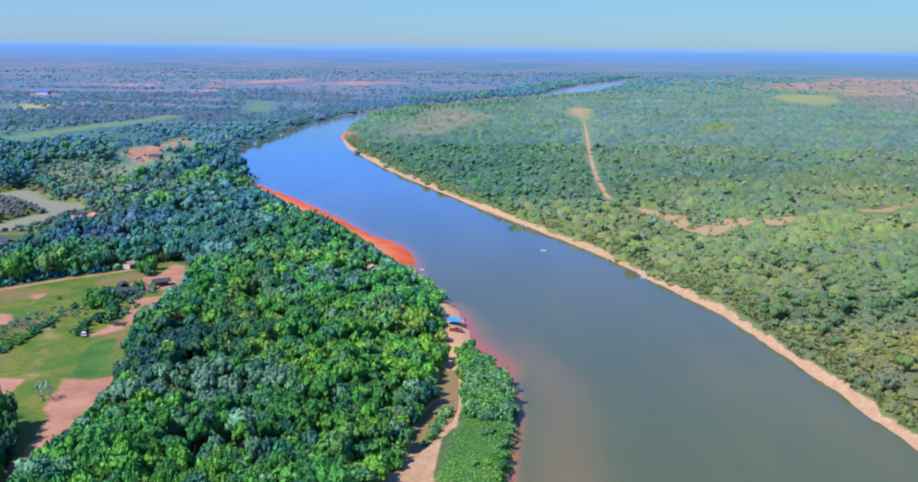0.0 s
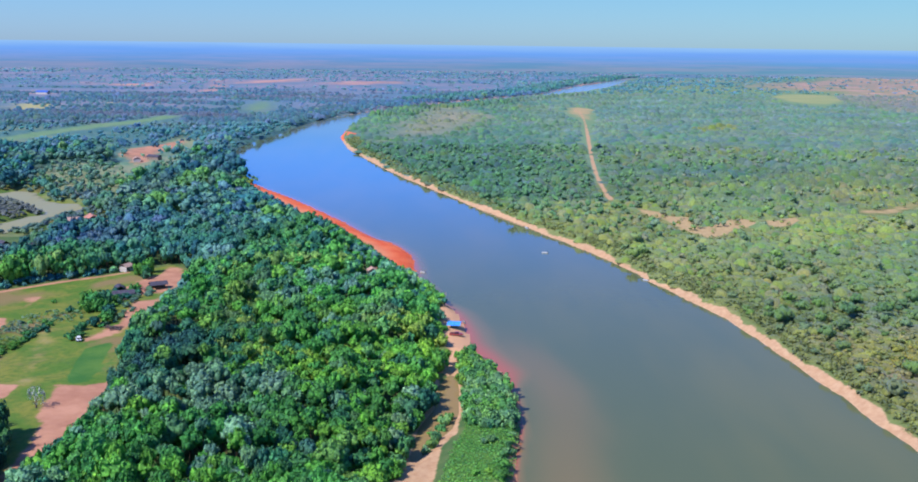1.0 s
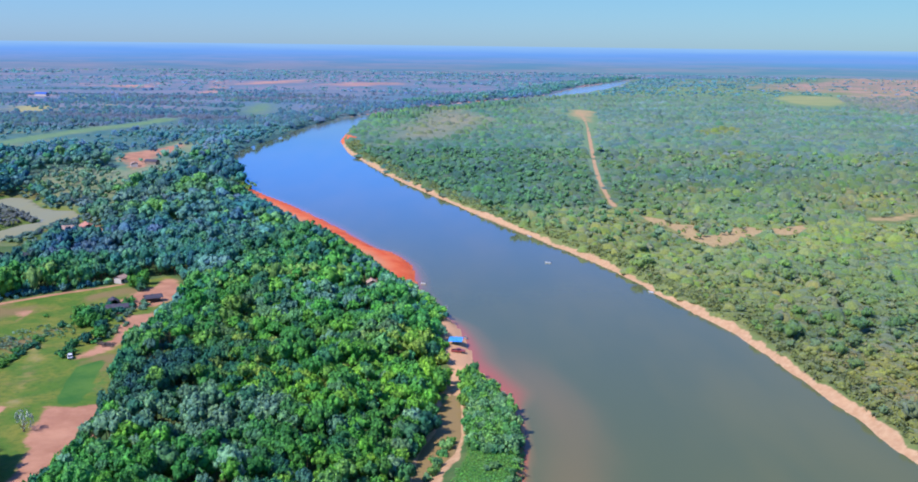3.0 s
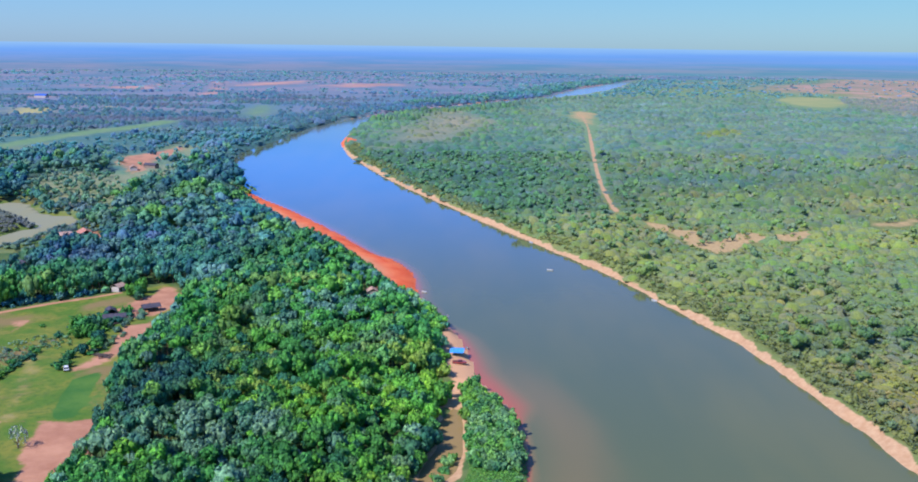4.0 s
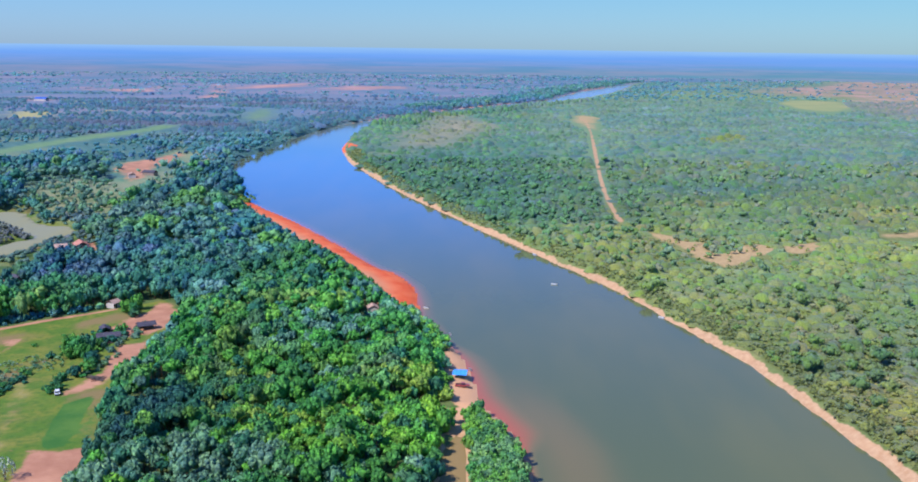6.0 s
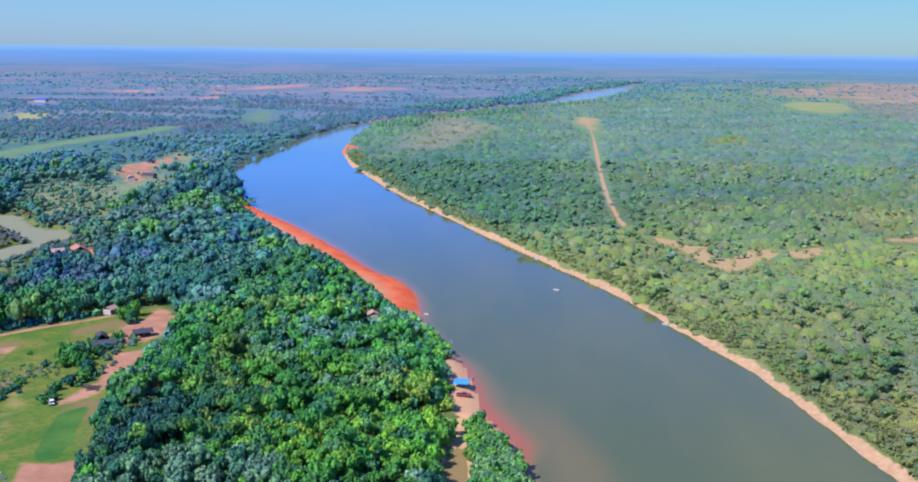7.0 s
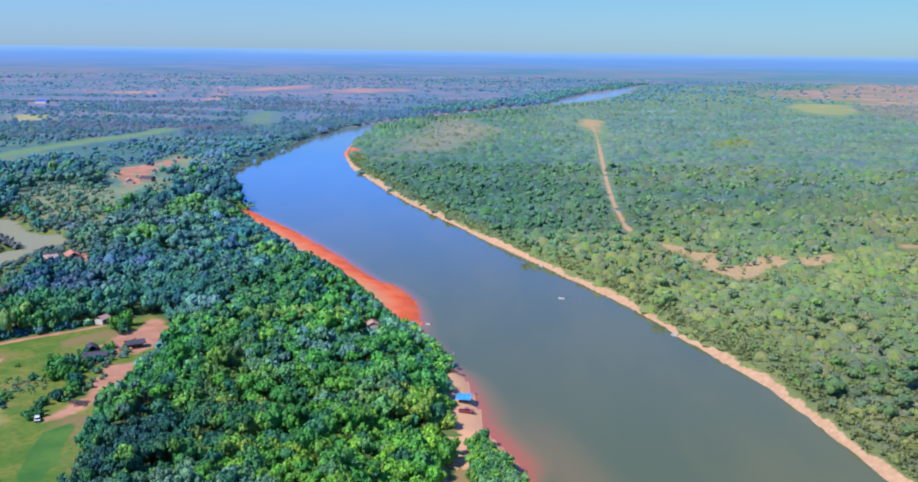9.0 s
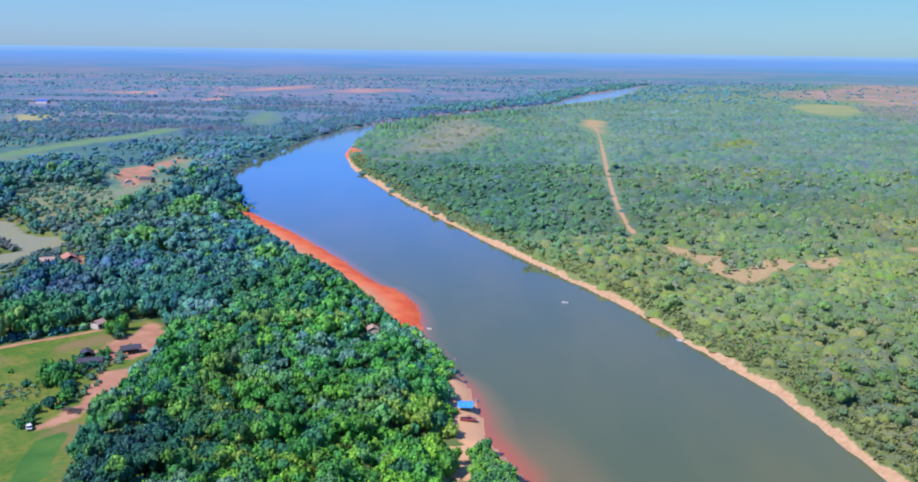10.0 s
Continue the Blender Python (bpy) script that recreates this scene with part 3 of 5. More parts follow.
edge_ = 0.6 * waves(BX, BY, 26, 2) + 0.42 * waves(BX, BY, 9, 17) + 0.16 * waves(BX, BY, 4, 29)
D = across[None] + edge_
high = 2.35 + 0.4 * waves(BX, BY, 90, 24)
BZ = np.where(D > 0, high * ease(-0.6, 4.6, D) + 0.05 * waves(BX, BY, 3, 7) * ease(0, 1.5, D), 0.2 * D)
BZ[:, -1] -= 0.9
BZ[:, 0] = -0.9
nb = len(across)
q0 = (np.arange(len(run) - 1)[:, None] * nb + np.arange(nb - 1)[None]).ravel()
bw_ = 2.7 + 0.8 * np.sin(BY * 0.05) + 1.0 * waves(BX, BY, 22, 5) + 0.6 * waves(BX, BY, 8, 11)
bank = new("bank", mesh_np("bank", np.c_[BX.ravel(), BY.ravel(), BZ.ravel()], [np.c_[q0, q0 + nb, q0 + nb + 1, q0 + 1]], {"sand": inside(D - bw_, 4.0).ravel(), "scrub": np.ones(BX.size), "rust": (np.hypot(BX + 128, BY - 1190) < 60).ravel() * 0.9}, True))
bank.data.materials.append(GROUND)
tagged(bank, "bare sandy river bank cut below the scrub", "river bank", kind="structure")

wet = (GZ[quads].min(axis=1) < 0.15)
keep = np.unique(quads[wet])
index = np.full(len(GX), -1)
index[keep] = np.arange(len(keep))
d_left = dist_line(LEFT_BANK, GX[keep], GY[keep])
reach = 3.0 + 7.5 * ease(306, 330, GY[keep]) * ease(430, 400, GY[keep]) + 5.0 * ease(420, 450, GY[keep])
shoal = np.clip(1.15 - d_left / reach, 0, 1.15) * ease(900, 700, GY[keep]) + 0.55 * np.exp(-(((d_left - 15) / 14) ** 2)) * ease(430, 330, GY[keep])
pool = np.maximum(inside(d_channel[keep] - 2, 4), inside(d_pond[keep] - 4, 8))
milky = inside(d_pond[keep] - 6, 8)
river = new("water", mesh_np("water", np.c_[GX[keep], GY[keep], np.zeros(len(keep))], [index[quads[wet]]], {"shoal": shoal, "pool": pool, "milky": milky, "breeze_glare": ease(1100, 2000, GY[keep])}, True))
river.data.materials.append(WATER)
tagged(river, "wide calm river with reddish shallows along one bank", "water", kind="structure")

# glowing ring that closes the horizon, haze painted on it
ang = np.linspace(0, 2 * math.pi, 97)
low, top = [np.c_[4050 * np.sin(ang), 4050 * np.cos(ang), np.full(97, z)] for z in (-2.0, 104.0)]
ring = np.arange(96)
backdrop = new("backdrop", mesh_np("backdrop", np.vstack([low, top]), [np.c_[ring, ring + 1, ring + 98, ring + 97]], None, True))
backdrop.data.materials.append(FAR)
tagged(backdrop, "distant land along the horizon, tinted with blue haze", "backdrop", kind="structure")

# ---- trees ----
ICO = bmesh.new()
bmesh.ops.create_icosphere(ICO, subdivisions=1, radius=1.0)
ICO_V = np.array([v.co[:] for v in ICO.verts])
ICO_F = np.array([[v.index for v in f.verts] for f in ICO.faces])
ICO.free()
OCT_V = np.array([(1, 0, 0), (0, 1, 0), (-1, 0, 0), (0, -1, 0), (0, 0, 1), (0, 0, -1)], float)
OCT_F = np.array([(k, (k + 1) % 4, 4) for k in range(4)] + [((k + 1) % 4, k, 5) for k in range(4)])


def crown_shape(seed, lobes, leaves, leaf, bulge=(0.17, 0.36), wide=0.70, rough=0.36, core=0.88, ball=None, heart=True):
    """A crown of radius about 1 and height 0.1 to 1: a dome of small bulging boughs round a heart, covered with leaf clumps."""
    r = np.random.default_rng(seed)
    bv, bf = ball or (ICO_V, ICO_F)
    centres, radii = [], []
    for i in range(lobes):
        tip = 1.5 * ((i + 0.5) / lobes) ** 0.62
        a = i * 2.39996 + r.uniform(-0.35, 0.35)
        q = wide * math.sin(tip) * r.uniform(0.82, 1.14)
        centres.append((q * math.cos(a), q * math.sin(a), 0.34 + 0.36 * math.cos(tip) + r.uniform(-0.07, 0.10)))
        radii.append(r.uniform(*bulge))
    centres, radii = np.array(centres), np.array(radii)
    verts, tris, quads_, n = [], [], np.zeros((0, 4), int), 0
    solid = [(c, rad * core) for c, rad in zip(centres, radii)] if core else []
    if heart:
        solid.append((np.array((0, 0, 0.40)), 0.56))
    for c, rad in solid:
        jit = 1 + r.uniform(-rough, rough, (len(bv), 1))
        verts.append(c + bv * jit * rad * np.array((1, 1, 0.9)))
        tris.append(bf + n)
        n += len(bv)
    if leaves:
        pick = r.choice(lobes, leaves, p=radii**2 / (radii**2).sum())
        away = centres[pick] - np.array((0, 0, 0.15))
        away /= np.linalg.norm(away, axis=1)[:, None] + 1e-6
        out = r.normal(size=(leaves, 3))
        out = out / np.linalg.norm(out, axis=1)[:, None] + 0.75 * away
        out /= np.linalg.norm(out, axis=1)[:, None]
        at = centres[pick] + out * (radii[pick] * r.uniform(0.82, 1.28, leaves))[:, None] * np.array((1, 1, 0.9))
        nrm = out + r.normal(size=(leaves, 3)) * 0.38 + np.array((0, 0, 0.15))
        nrm /= np.linalg.norm(nrm, axis=1)[:, None]
        u = np.cross(nrm, r.normal(size=(leaves, 3)))
        u /= np.linalg.norm(u, axis=1)[:, None]
        v = np.cross(nrm, u)
        s = (leaf * r.uniform(0.6, 1.35, leaves))[:, None]
        k = r.uniform(0.6, 1.0, (leaves, 1))
        bend = nrm * s * 0.3
        four = np.stack([at - u * s - bend, at - v * s * k, at + u * s - bend, at + v * s * k], axis=1)
        verts.append(four.reshape(-1, 3))
        quads_ = np.arange(leaves * 4).reshape(-1, 4) + n
    return np.vstack(verts), np.vstack(tris) if tris else np.zeros((0, 3), int), quads_


def trunk_shape(sides_=3):
    a = np.arange(sides_) * 2 * math.pi / sides_
    ring_ = np.c_[np.cos(a), np.sin(a)]
    v = np.vstack([np.c_[ring_, np.zeros(sides_)], np.c_[ring_ * 0.5, np.full(sides_, 1.0)]])
    i = np.arange(sides_)
    j = (i + 1) % sides_
    return v, np.c_[i, j, j + sides_, i + sides_]


def mound_shape(seed, n=7):
    """A low uneven dome of brush, open below, whose rim sinks into the ground."""
    r = np.random.default_rng(seed)
    a = np.arange(n) * 2 * math.pi / n
    rim = np.c_[np.cos(a), np.sin(a)] * r.uniform(0.8, 1.2, (n, 1))
    brow = np.c_[np.cos(a + 0.4), np.sin(a + 0.4)] * r.uniform(0.35, 0.65, (n, 1))
    v = np.vstack([np.c_[rim, np.full(n, -0.1)], np.c_[brow, r.uniform(0.6, 1.0, n)], [(0, 0, 0.95)]])
    i = np.arange(n)
    j = (i + 1) % n
    return v, np.vstack([np.c_[i, j, i + n], np.c_[j, j + n, i + n], np.c_[i + n, j + n, np.full(n, 2 * n)]]), np.zeros((0, 4), int)


NEAR_CROWNS = [crown_shape(40 + i, 9 + i % 3, 125, 0.112) for i in range(10)]
MID_CROWNS = [crown_shape(60 + i, 5 + i % 2, 38, 0.16, (0.24, 0.42), 0.64) for i in range(10)]
LOW_CROWNS = [crown_shape(80 + i, 3, 12, 0.22, (0.46, 0.62), 0.46, heart=False) for i in range(9)]
FAR_CROWNS = [crown_shape(90 + i, 3, 4, 0.30, (0.46, 0.66), 0.46, 0.25, 0.95, (OCT_V, OCT_F), False) for i in range(12)]
MOUNDS = [mound_shape(130 + i) for i in range(9)]
TUFTS = [crown_shape(110 + i, 2, 10, 0.40, (0.4, 0.6), 0.4, core=0, heart=False) for i in range(8)]

GREENS = np.array([(0.095, 0.310, 0.092), (0.150, 0.420, 0.078), (0.245, 0.485, 0.078), (0.240, 0.395, 0.325), (0.320, 0.420, 0.098), (0.055, 0.205, 0.155)]) * np.array((0.93, 0.97, 0.96))
SCRUBS = np.array([(0.315, 0.400, 0.100), (0.355, 0.425, 0.098), (0.415, 0.430, 0.112), (0.400, 0.400, 0.175), (0.440, 0.405, 0.120), (0.200, 0.300, 0.098)]) * 0.83
# leaf tones with the blue of haze mixed into them
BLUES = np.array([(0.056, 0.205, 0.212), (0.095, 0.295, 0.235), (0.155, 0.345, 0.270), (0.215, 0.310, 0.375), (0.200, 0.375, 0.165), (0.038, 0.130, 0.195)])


def tints(x, y, which, calm=1.0):
    """A base colour for each tree: patches of kindred trees, with strays."""
    n = len(x)
    a = waves(x, y, 60, 4) * 0.5 + rng.normal(size=n) * 0.55 * calm
    grey = waves(x, y, 45, 20) + rng.normal(size=n) * 0.5 + 1.2 * np.exp(-(((x + 70) / 24) ** 2) - ((y - 272) / 26) ** 2)
    low, up = ease(-0.7, 0.2, a)[:, None], ease(0.0, 0.9, a)[:, None]
    c = which[0] * (1 - low) + which[1] * low
    c = c * (1 - up) + which[2] * up
    g1, g2 = 0.9 * ease(0.4, 1.15, grey)[:, None], 0.85 * ease(-0.8, -1.5, grey)[:, None]
    c = c * (1 - g1) + which[3] * g1
    c = c * (1 - g2) + which[4] * g2
    stand = 0.9 * np.exp(-(((x + 84) / 20) ** 2) - ((y - 318) / 30) ** 2)
    dark = np.where(rng.random(n) < 0.18 * calm + stand, rng.uniform(0.4, 1.0, n), 0.0)[:, None]
    c = c * (1 - dark) + which[5] * dark
    lift = 1 + 0.14 * waves(x, y, 110, 28) + 0.28 * np.exp(-(((x + 12) / 18) ** 2) - ((y - 385) / 60) ** 2) - 0.18 * np.exp(-(((x + 80) / 24) ** 2) - ((y - 310) / 34) ** 2)
    drift = waves(x, y, 230, 33)[:, None] * np.array((0.16, 0.03, -0.10)) + waves(x, y, 85, 14)[:, None] * np.array((0.10, 0.03, -0.04))
    return c * (1 + rng.uniform(-0.15, 0.18, (n, 1)) * calm) * lift[:, None] * (1 + drift) * (1 + rng.normal(size=(n, 3)) * 0.04)


def scatter(x0, x1, y0, y1, step):
    nx, ny = int((x1 - x0) / step), int((y1 - y0) / step)
    x, y = np.meshgrid(np.arange(nx), np.arange(ny))
    x = x0 + (x + 0.5 * (y % 2) + rng.uniform(-0.42, 0.42, x.shape)) * step
    y = y0 + (y + rng.uniform(-0.42, 0.42, y.shape)) * step
    return x.ravel(), y.ravel()


def in_reach(x, y, margin=60):
    return (np.abs(x) < 0.50 * (y + 60) + margin)


def open_ground(x, y, tall=7.0):
    """Distance to the nearest treeless patch or the low growth before it: negative there."""
    dd = [dist_poly(p, x, y) for p in (FIELD, RED_PATCH, DIRT)] + [np.where(y > 770, 99.0, dist_poly(BACK_FROM_WATER, x, y))]
    dd += [np.where(y < 335, 99.0, dist_poly(SPIT_SAND, x, y)), dist_poly(CHANNEL, x, y) - 0.2, dist_poly(SPIT, x, y) - 1]
    dd += [dist_line([(-260, 365), (-203, 411), (-174, 439), (-150, 460)], x, y) - 4]
    for f in (0.0, 0.5, 1.0):
        u = 1 + f * tall / (110 - tall)
        X, Y = x * u, y * u
        dd += [dist_poly(p, X, Y) for p in (CLEARING, CLEARING_EAST, CLEARING_FAR, SAND_LEFT, YELLOW, PINK_LEFT, PINK_MID, POND, RED_PATCH, GREEN, TRACK_HEAD)]
        dd += [dist_poly(POND, x * (1 + 0.12 * f), y * (1 + 0.12 * f)) - 1.0]
        dd += [dist_line(TRACK, X, Y) - 4.0, dist_line(STRIP, X, Y) - 20]
        dd += [np.where((X > 200) & (Y > 2150), dist_poly(RIVER, X, Y), 999.0)]
        dd += [np.hypot(X + 281, Y - 893) - 14, np.hypot(X + 269, Y - 908) - 14, np.hypot(X + 806, Y - 1990) - 34, np.hypot(X + 231, Y - 511) - 4, np.hypot(X + 215, Y - 507) - 4.5, np.hypot(X + 218, Y - 475) - 4, np.hypot(X + 221, Y - 578) - 4, np.hypot(x + 36.9, y - 461) - 3.6]
    return np.minimum.reduce(dd)


def height_at(x, y):
    """Ground height, looked up on the sheet."""
    i = np.clip(np.searchsorted(gx, x) - 1, 0, cols - 2)
    j = np.clip(np.searchsorted(gy, y) - 1, 0, rows_n - 2)
    fx, fy = (x - gx[i]) / (gx[i + 1] - gx[i]), (y - gy[j]) / (gy[j + 1] - gy[j])
    z = GZ.reshape(rows_n, cols)
    return (z[j, i] * (1 - fx) + z[j, i + 1] * fx) * (1 - fy) + (z[j + 1, i] * (1 - fx) + z[j + 1, i + 1] * fx) * fy


def woods(name, label, x, y, radius, height, colour, shapes, trunk=True, stout=1.25, leaf=None, smooth=True):
    """Many trees as one mesh: crowns of a few shapes, turned and sized tree by tree."""
    z = height_at(x, y) - 0.1
    kind = rng.integers(0, len(shapes), len(x))
    turn = rng.uniform(0, 6.283, len(x))
    V, T, Q, C, n = [], [], [], [], 0
    for s, (sv, st, sq) in enumerate(shapes):
        w = np.nonzero(kind == s)[0]
        if not len(w):
            continue
        ca, sa = np.cos(turn[w])[:, None], np.sin(turn[w])[:, None]
        vx = (sv[:, 0] * ca - sv[:, 1] * sa) * radius[w, None] + x[w, None]
        vy = (sv[:, 0] * sa + sv[:, 1] * ca) * radius[w, None] * rng.uniform(0.75, 1.3, (len(w), 1)) + y[w, None]
        deep = (np.broadcast_to(stout, len(x)) * radius)[w, None]
        vz = sv[:, 2] * deep + np.maximum(height[w, None] - deep, -0.2 * deep) + z[w, None]
        V.append(np.stack([vx, vy, vz], -1).reshape(-1, 3))
        C.append(np.repeat(colour[w], len(sv), axis=0))
        off = n + np.arange(len(w)) * len(sv)
        T.append((st[None] + off[:, None, None]).reshape(-1, 3))
        if len(sq):
            Q.append((sq[None] + off[:, None, None]).reshape(-1, 4))
        n += len(w) * len(sv)
    if trunk:
        tv, tq = trunk_shape()
        vx, vy = tv[:, 0] * 0.22 + x[:, None], tv[:, 1] * 0.22 + y[:, None]
        vz = tv[:, 2] * height[:, None] * 0.6 + z[:, None]
        V.append(np.stack([vx, vy, vz], -1).reshape(-1, 3))
        C.append(np.tile((0.13, 0.10, 0.075), (len(x) * len(tv), 1)))
        off = n + np.arange(len(x)) * len(tv)
        Q.append((tq[None] + off[:, None, None]).reshape(-1, 4))
    faces = [f for f in ([np.vstack(T)] if T else []) + ([np.vstack(Q)] if Q else []) if len(f)]
    ob = new(name, mesh_np(name, np.vstack(V), faces, {"leaf": np.vstack(C)}, smooth))
    ob.data.materials.append(leaf or LEAF_STUFF)
    return tagged(ob, label, "woods", kind="stuff")


def clear_of_water(x, y, gap=0.0):
    left = sides(x, y)
    return shore(x, y) > beach_width(x, y, left) * np.where(left & (y < 570), 0.4, 1.0) + gap + np.where(left, 0.5, 0.8)


def grouped(x, y, c):
    """Stands of vivid yellow-green trees among the rest, and navy shade put into the leaf colour."""
    for spots, tint, most in ((BRIGHT_GROUPS, (0.235, 0.50, 0.075), 0.95), (NAVY_SHADE, (0.040, 0.12, 0.165), 0.85)):
        for cx, cy, rx, ry in spots:
            f = most * np.exp(-(((x - cx) / rx) ** 2) - ((y - cy) / ry) ** 2)[:, None]
            c = c * (1 - f) + np.array(tint) * f
    return c


# dense gallery forest on the near bank
x, y = scatter(-330, 22, 190, 560, 3.45)
ok = in_reach(x, y, 40) & sides(x, y)
x, y = x[ok], y[ok]
radius = np.clip(np.exp(rng.normal(0.92, 0.34, len(x))), 1.3, 5.0)
back = dist_poly(BACK_FROM_WATER, x, y)
radius = np.where((y > 395) & (x > -90), np.minimum(radius, 1.7 + 0.3 * np.maximum(back, 0)), radius)
ok = clear_of_water(x, y) & (open_ground(x, y) > radius * np.where((y < 345) & (x > -40), 0.1, 0.6)) & (rng.random(len(x)) < 0.96 - 0.85 * (waves(x, y, 15, 31) > 1.0))
x, y, radius = x[ok], y[ok], radius[ok]
height = (7.0 + 1.1 * radius + rng.normal(size=len(x)) * 1.5) * (1 + 0.14 * waves(x, y, 50, 9) + 0.16 * waves(x, y, 16, 19))
height = np.clip(height, 4.0, 16.5)
by_hut = (np.abs(x + 36.5) < 5.5) & (y > 420) & (y < 463)
height, radius = np.where(by_hut, np.minimum(height, 3.2), height), np.where(by_hut, np.minimum(radius, 2.3), radius)
edge = np.minimum(open_ground(x, y), shore(x, y))
height *= 0.72 + 0.28 * ease(0, 14, edge)
height = np.where(y > 395, np.minimum(height, 4.4 + 0.65 * np.maximum(dist_poly(BACK_FROM_WATER, x, y), 0)), height)
height *= np.where((y < 345) & (x > -26), 0.72, 1.0)
height *= np.where((y > 335) & (y < 430) & (x > -34), 0.34 + 0.66 * ease(1, 15, dist_poly(BACK_FROM_WATER, x, y)), 1.0)
colour = tints(x, y, GREENS)
west = (ease(425, 490, y) * ease(-50, -125, x))[:, None] * (0.78 + 0.3 * waves(x, y, 36, 17)[:, None])
colour = colour * (1 - west) + 0.88 * tints(x, y, BLUES) * west
olive = 0.6 * np.exp(-(((x + 79) / 9) ** 2) - ((y - 374) / 26) ** 2)[:, None] * (rng.random((len(x), 1)) < 0.75)
colour = colour * (1 - olive) + olive * np.array((0.27, 0.30, 0.09))
silver = 0.5 * (np.exp(-(((x + 106) / 14) ** 2) - ((y - 458) / 16) ** 2) + np.exp(-(((x + 28) / 7) ** 2) - ((y - 362) / 12) ** 2))[:, None] * (rng.random((len(x), 1)) < 0.75)
colour = grouped(x, y, colour * (1 - silver) + silver * np.array((0.22, 0.36, 0.30))) * (1 - 0.10 * (ease(420, 500, y) * ease(-130, -100, x)))[:, None]
# leaf tint made bluer further along, a haze painted into the crowns
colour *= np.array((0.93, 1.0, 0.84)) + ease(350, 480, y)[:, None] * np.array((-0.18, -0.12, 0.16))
near = np.hypot(x + 40, y - 60)
order = np.argsort(near)
x, y, radius, height, colour, near = [a[order] for a in (x, y, radius, height, colour, near)]
TREES = (x[:280], y[:280], radius[:280], height[:280], colour[:280])
a = near < 355
a[:280] = False
b = (near >= 355) & (y < 560)
skirt = np.where(open_ground(x, y) < 7, np.minimum(height / radius, 1.9), 1.45)
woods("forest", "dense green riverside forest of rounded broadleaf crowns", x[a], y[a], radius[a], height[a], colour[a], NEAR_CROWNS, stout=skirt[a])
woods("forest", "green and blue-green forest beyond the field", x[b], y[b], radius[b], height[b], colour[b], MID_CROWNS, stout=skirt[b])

# larger, looser crowns further along the same bank, with olive glades between
x, y = scatter(-480, -40, 540, 960, 5.6)
ok = in_reach(x, y, 40) & sides(x, y)
x, y = x[ok], y[ok]
glade = glade_at(x, y)
radius = np.clip(np.exp(rng.normal(1.22, 0.38, len(x))), 1.6, 6.4) * (1 - 0.4 * glade)
ok = clear_of_water(x, y) & (open_ground(x, y, 7.0) > 0.4 * radius) & ((dist_poly(BACK_FROM_WATER, x, y) > 0.5 * radius) | (y > 770)) & (rng.random(len(x)) < 0.96 - 0.62 * glade - 0.35 * (dist_poly(POND, x, y) < 24))
x, y, radius, glade = x[ok], y[ok], radius[ok], glade[ok]
height = (radius * rng.uniform(1.3, 1.9, len(x)) + 2.2) * (1 + 0.22 * waves(x, y, 42, 9)) * (1 - 0.35 * glade)
height = np.where(y < 770, np.minimum(height, 5.0 + 0.6 * np.maximum(dist_poly(BACK_FROM_WATER, x, y), 0)), height)
leafy = (rng.random(len(x)) < 0.22 + 0.2 * waves(x, y, 55, 26))[:, None] * 0.7
colour = 0.84 * tints(x, y, BLUES) * (1 - leafy) + 0.84 * tints(x, y, GREENS) * leafy
open_wood = 0.75 * np.maximum(glade, 0.5 * ease(0.2, 0.8, waves(x, y, 80, 26)))[:, None]
colour = colour * (1 - open_wood) + open_wood * (np.array((0.22, 0.33, 0.19)) * rng.uniform(0.75, 1.2, (len(x), 1)) + rng.normal(size=(len(x), 3)) * 0.02)
colour = grouped(x, y, colour) * np.array((0.88, 1.0, 1.10))
k = y < 760
woods("forest", "blue-green forest of broad crowns around the pond", x[k], y[k], radius[k], height[k], colour[k], MID_CROWNS, False, 1.2)
woods("forest", "blue-green forest along the inside of the river bend", x[~k], y[~k], radius[~k], height[~k], colour[~k], LOW_CROWNS, False, 1.2)

# low scrub woodland on the far bank: a carpet of low mounds, with single trees standing out of it
x, y = scatter(-140, 640, 210, 1060, 4.3)
ok = in_reach(x, y, 40) & ~sides(x, y)
x, y = x[ok], y[ok]
og = open_ground(x, y, 2.5)
patchy = waves(x, y, 55, 15) + 0.6 * waves(x, y, 18, 3)
ok = clear_of_water(x, y, 0.5) & (og > 0.5) & (rng.random(len(x)) < (0.97 - 0.35 * (patchy > 0.8)) * (1 - 0.15 * ease(600, 720, y)) * ease(1150, 800, y))
x, y = x[ok], y[ok]
inland = ease(0, 16, shore(x, y) - 4)
further = ease(430, 620, y)
radius = np.clip(np.exp(rng.normal(1.05, 0.42, len(x))), 1.2, 6.0) * (0.75 + 0.25 * inland) * (1 + 0.3 * further + 0.2 * ease(650, 800, y))
height = (1.3 + radius * rng.uniform(0.12, 0.34, len(x))) * (0.85 + 0.15 * inland) * (1 - 0.25 * further - 0.4 * ease(620, 760, y))


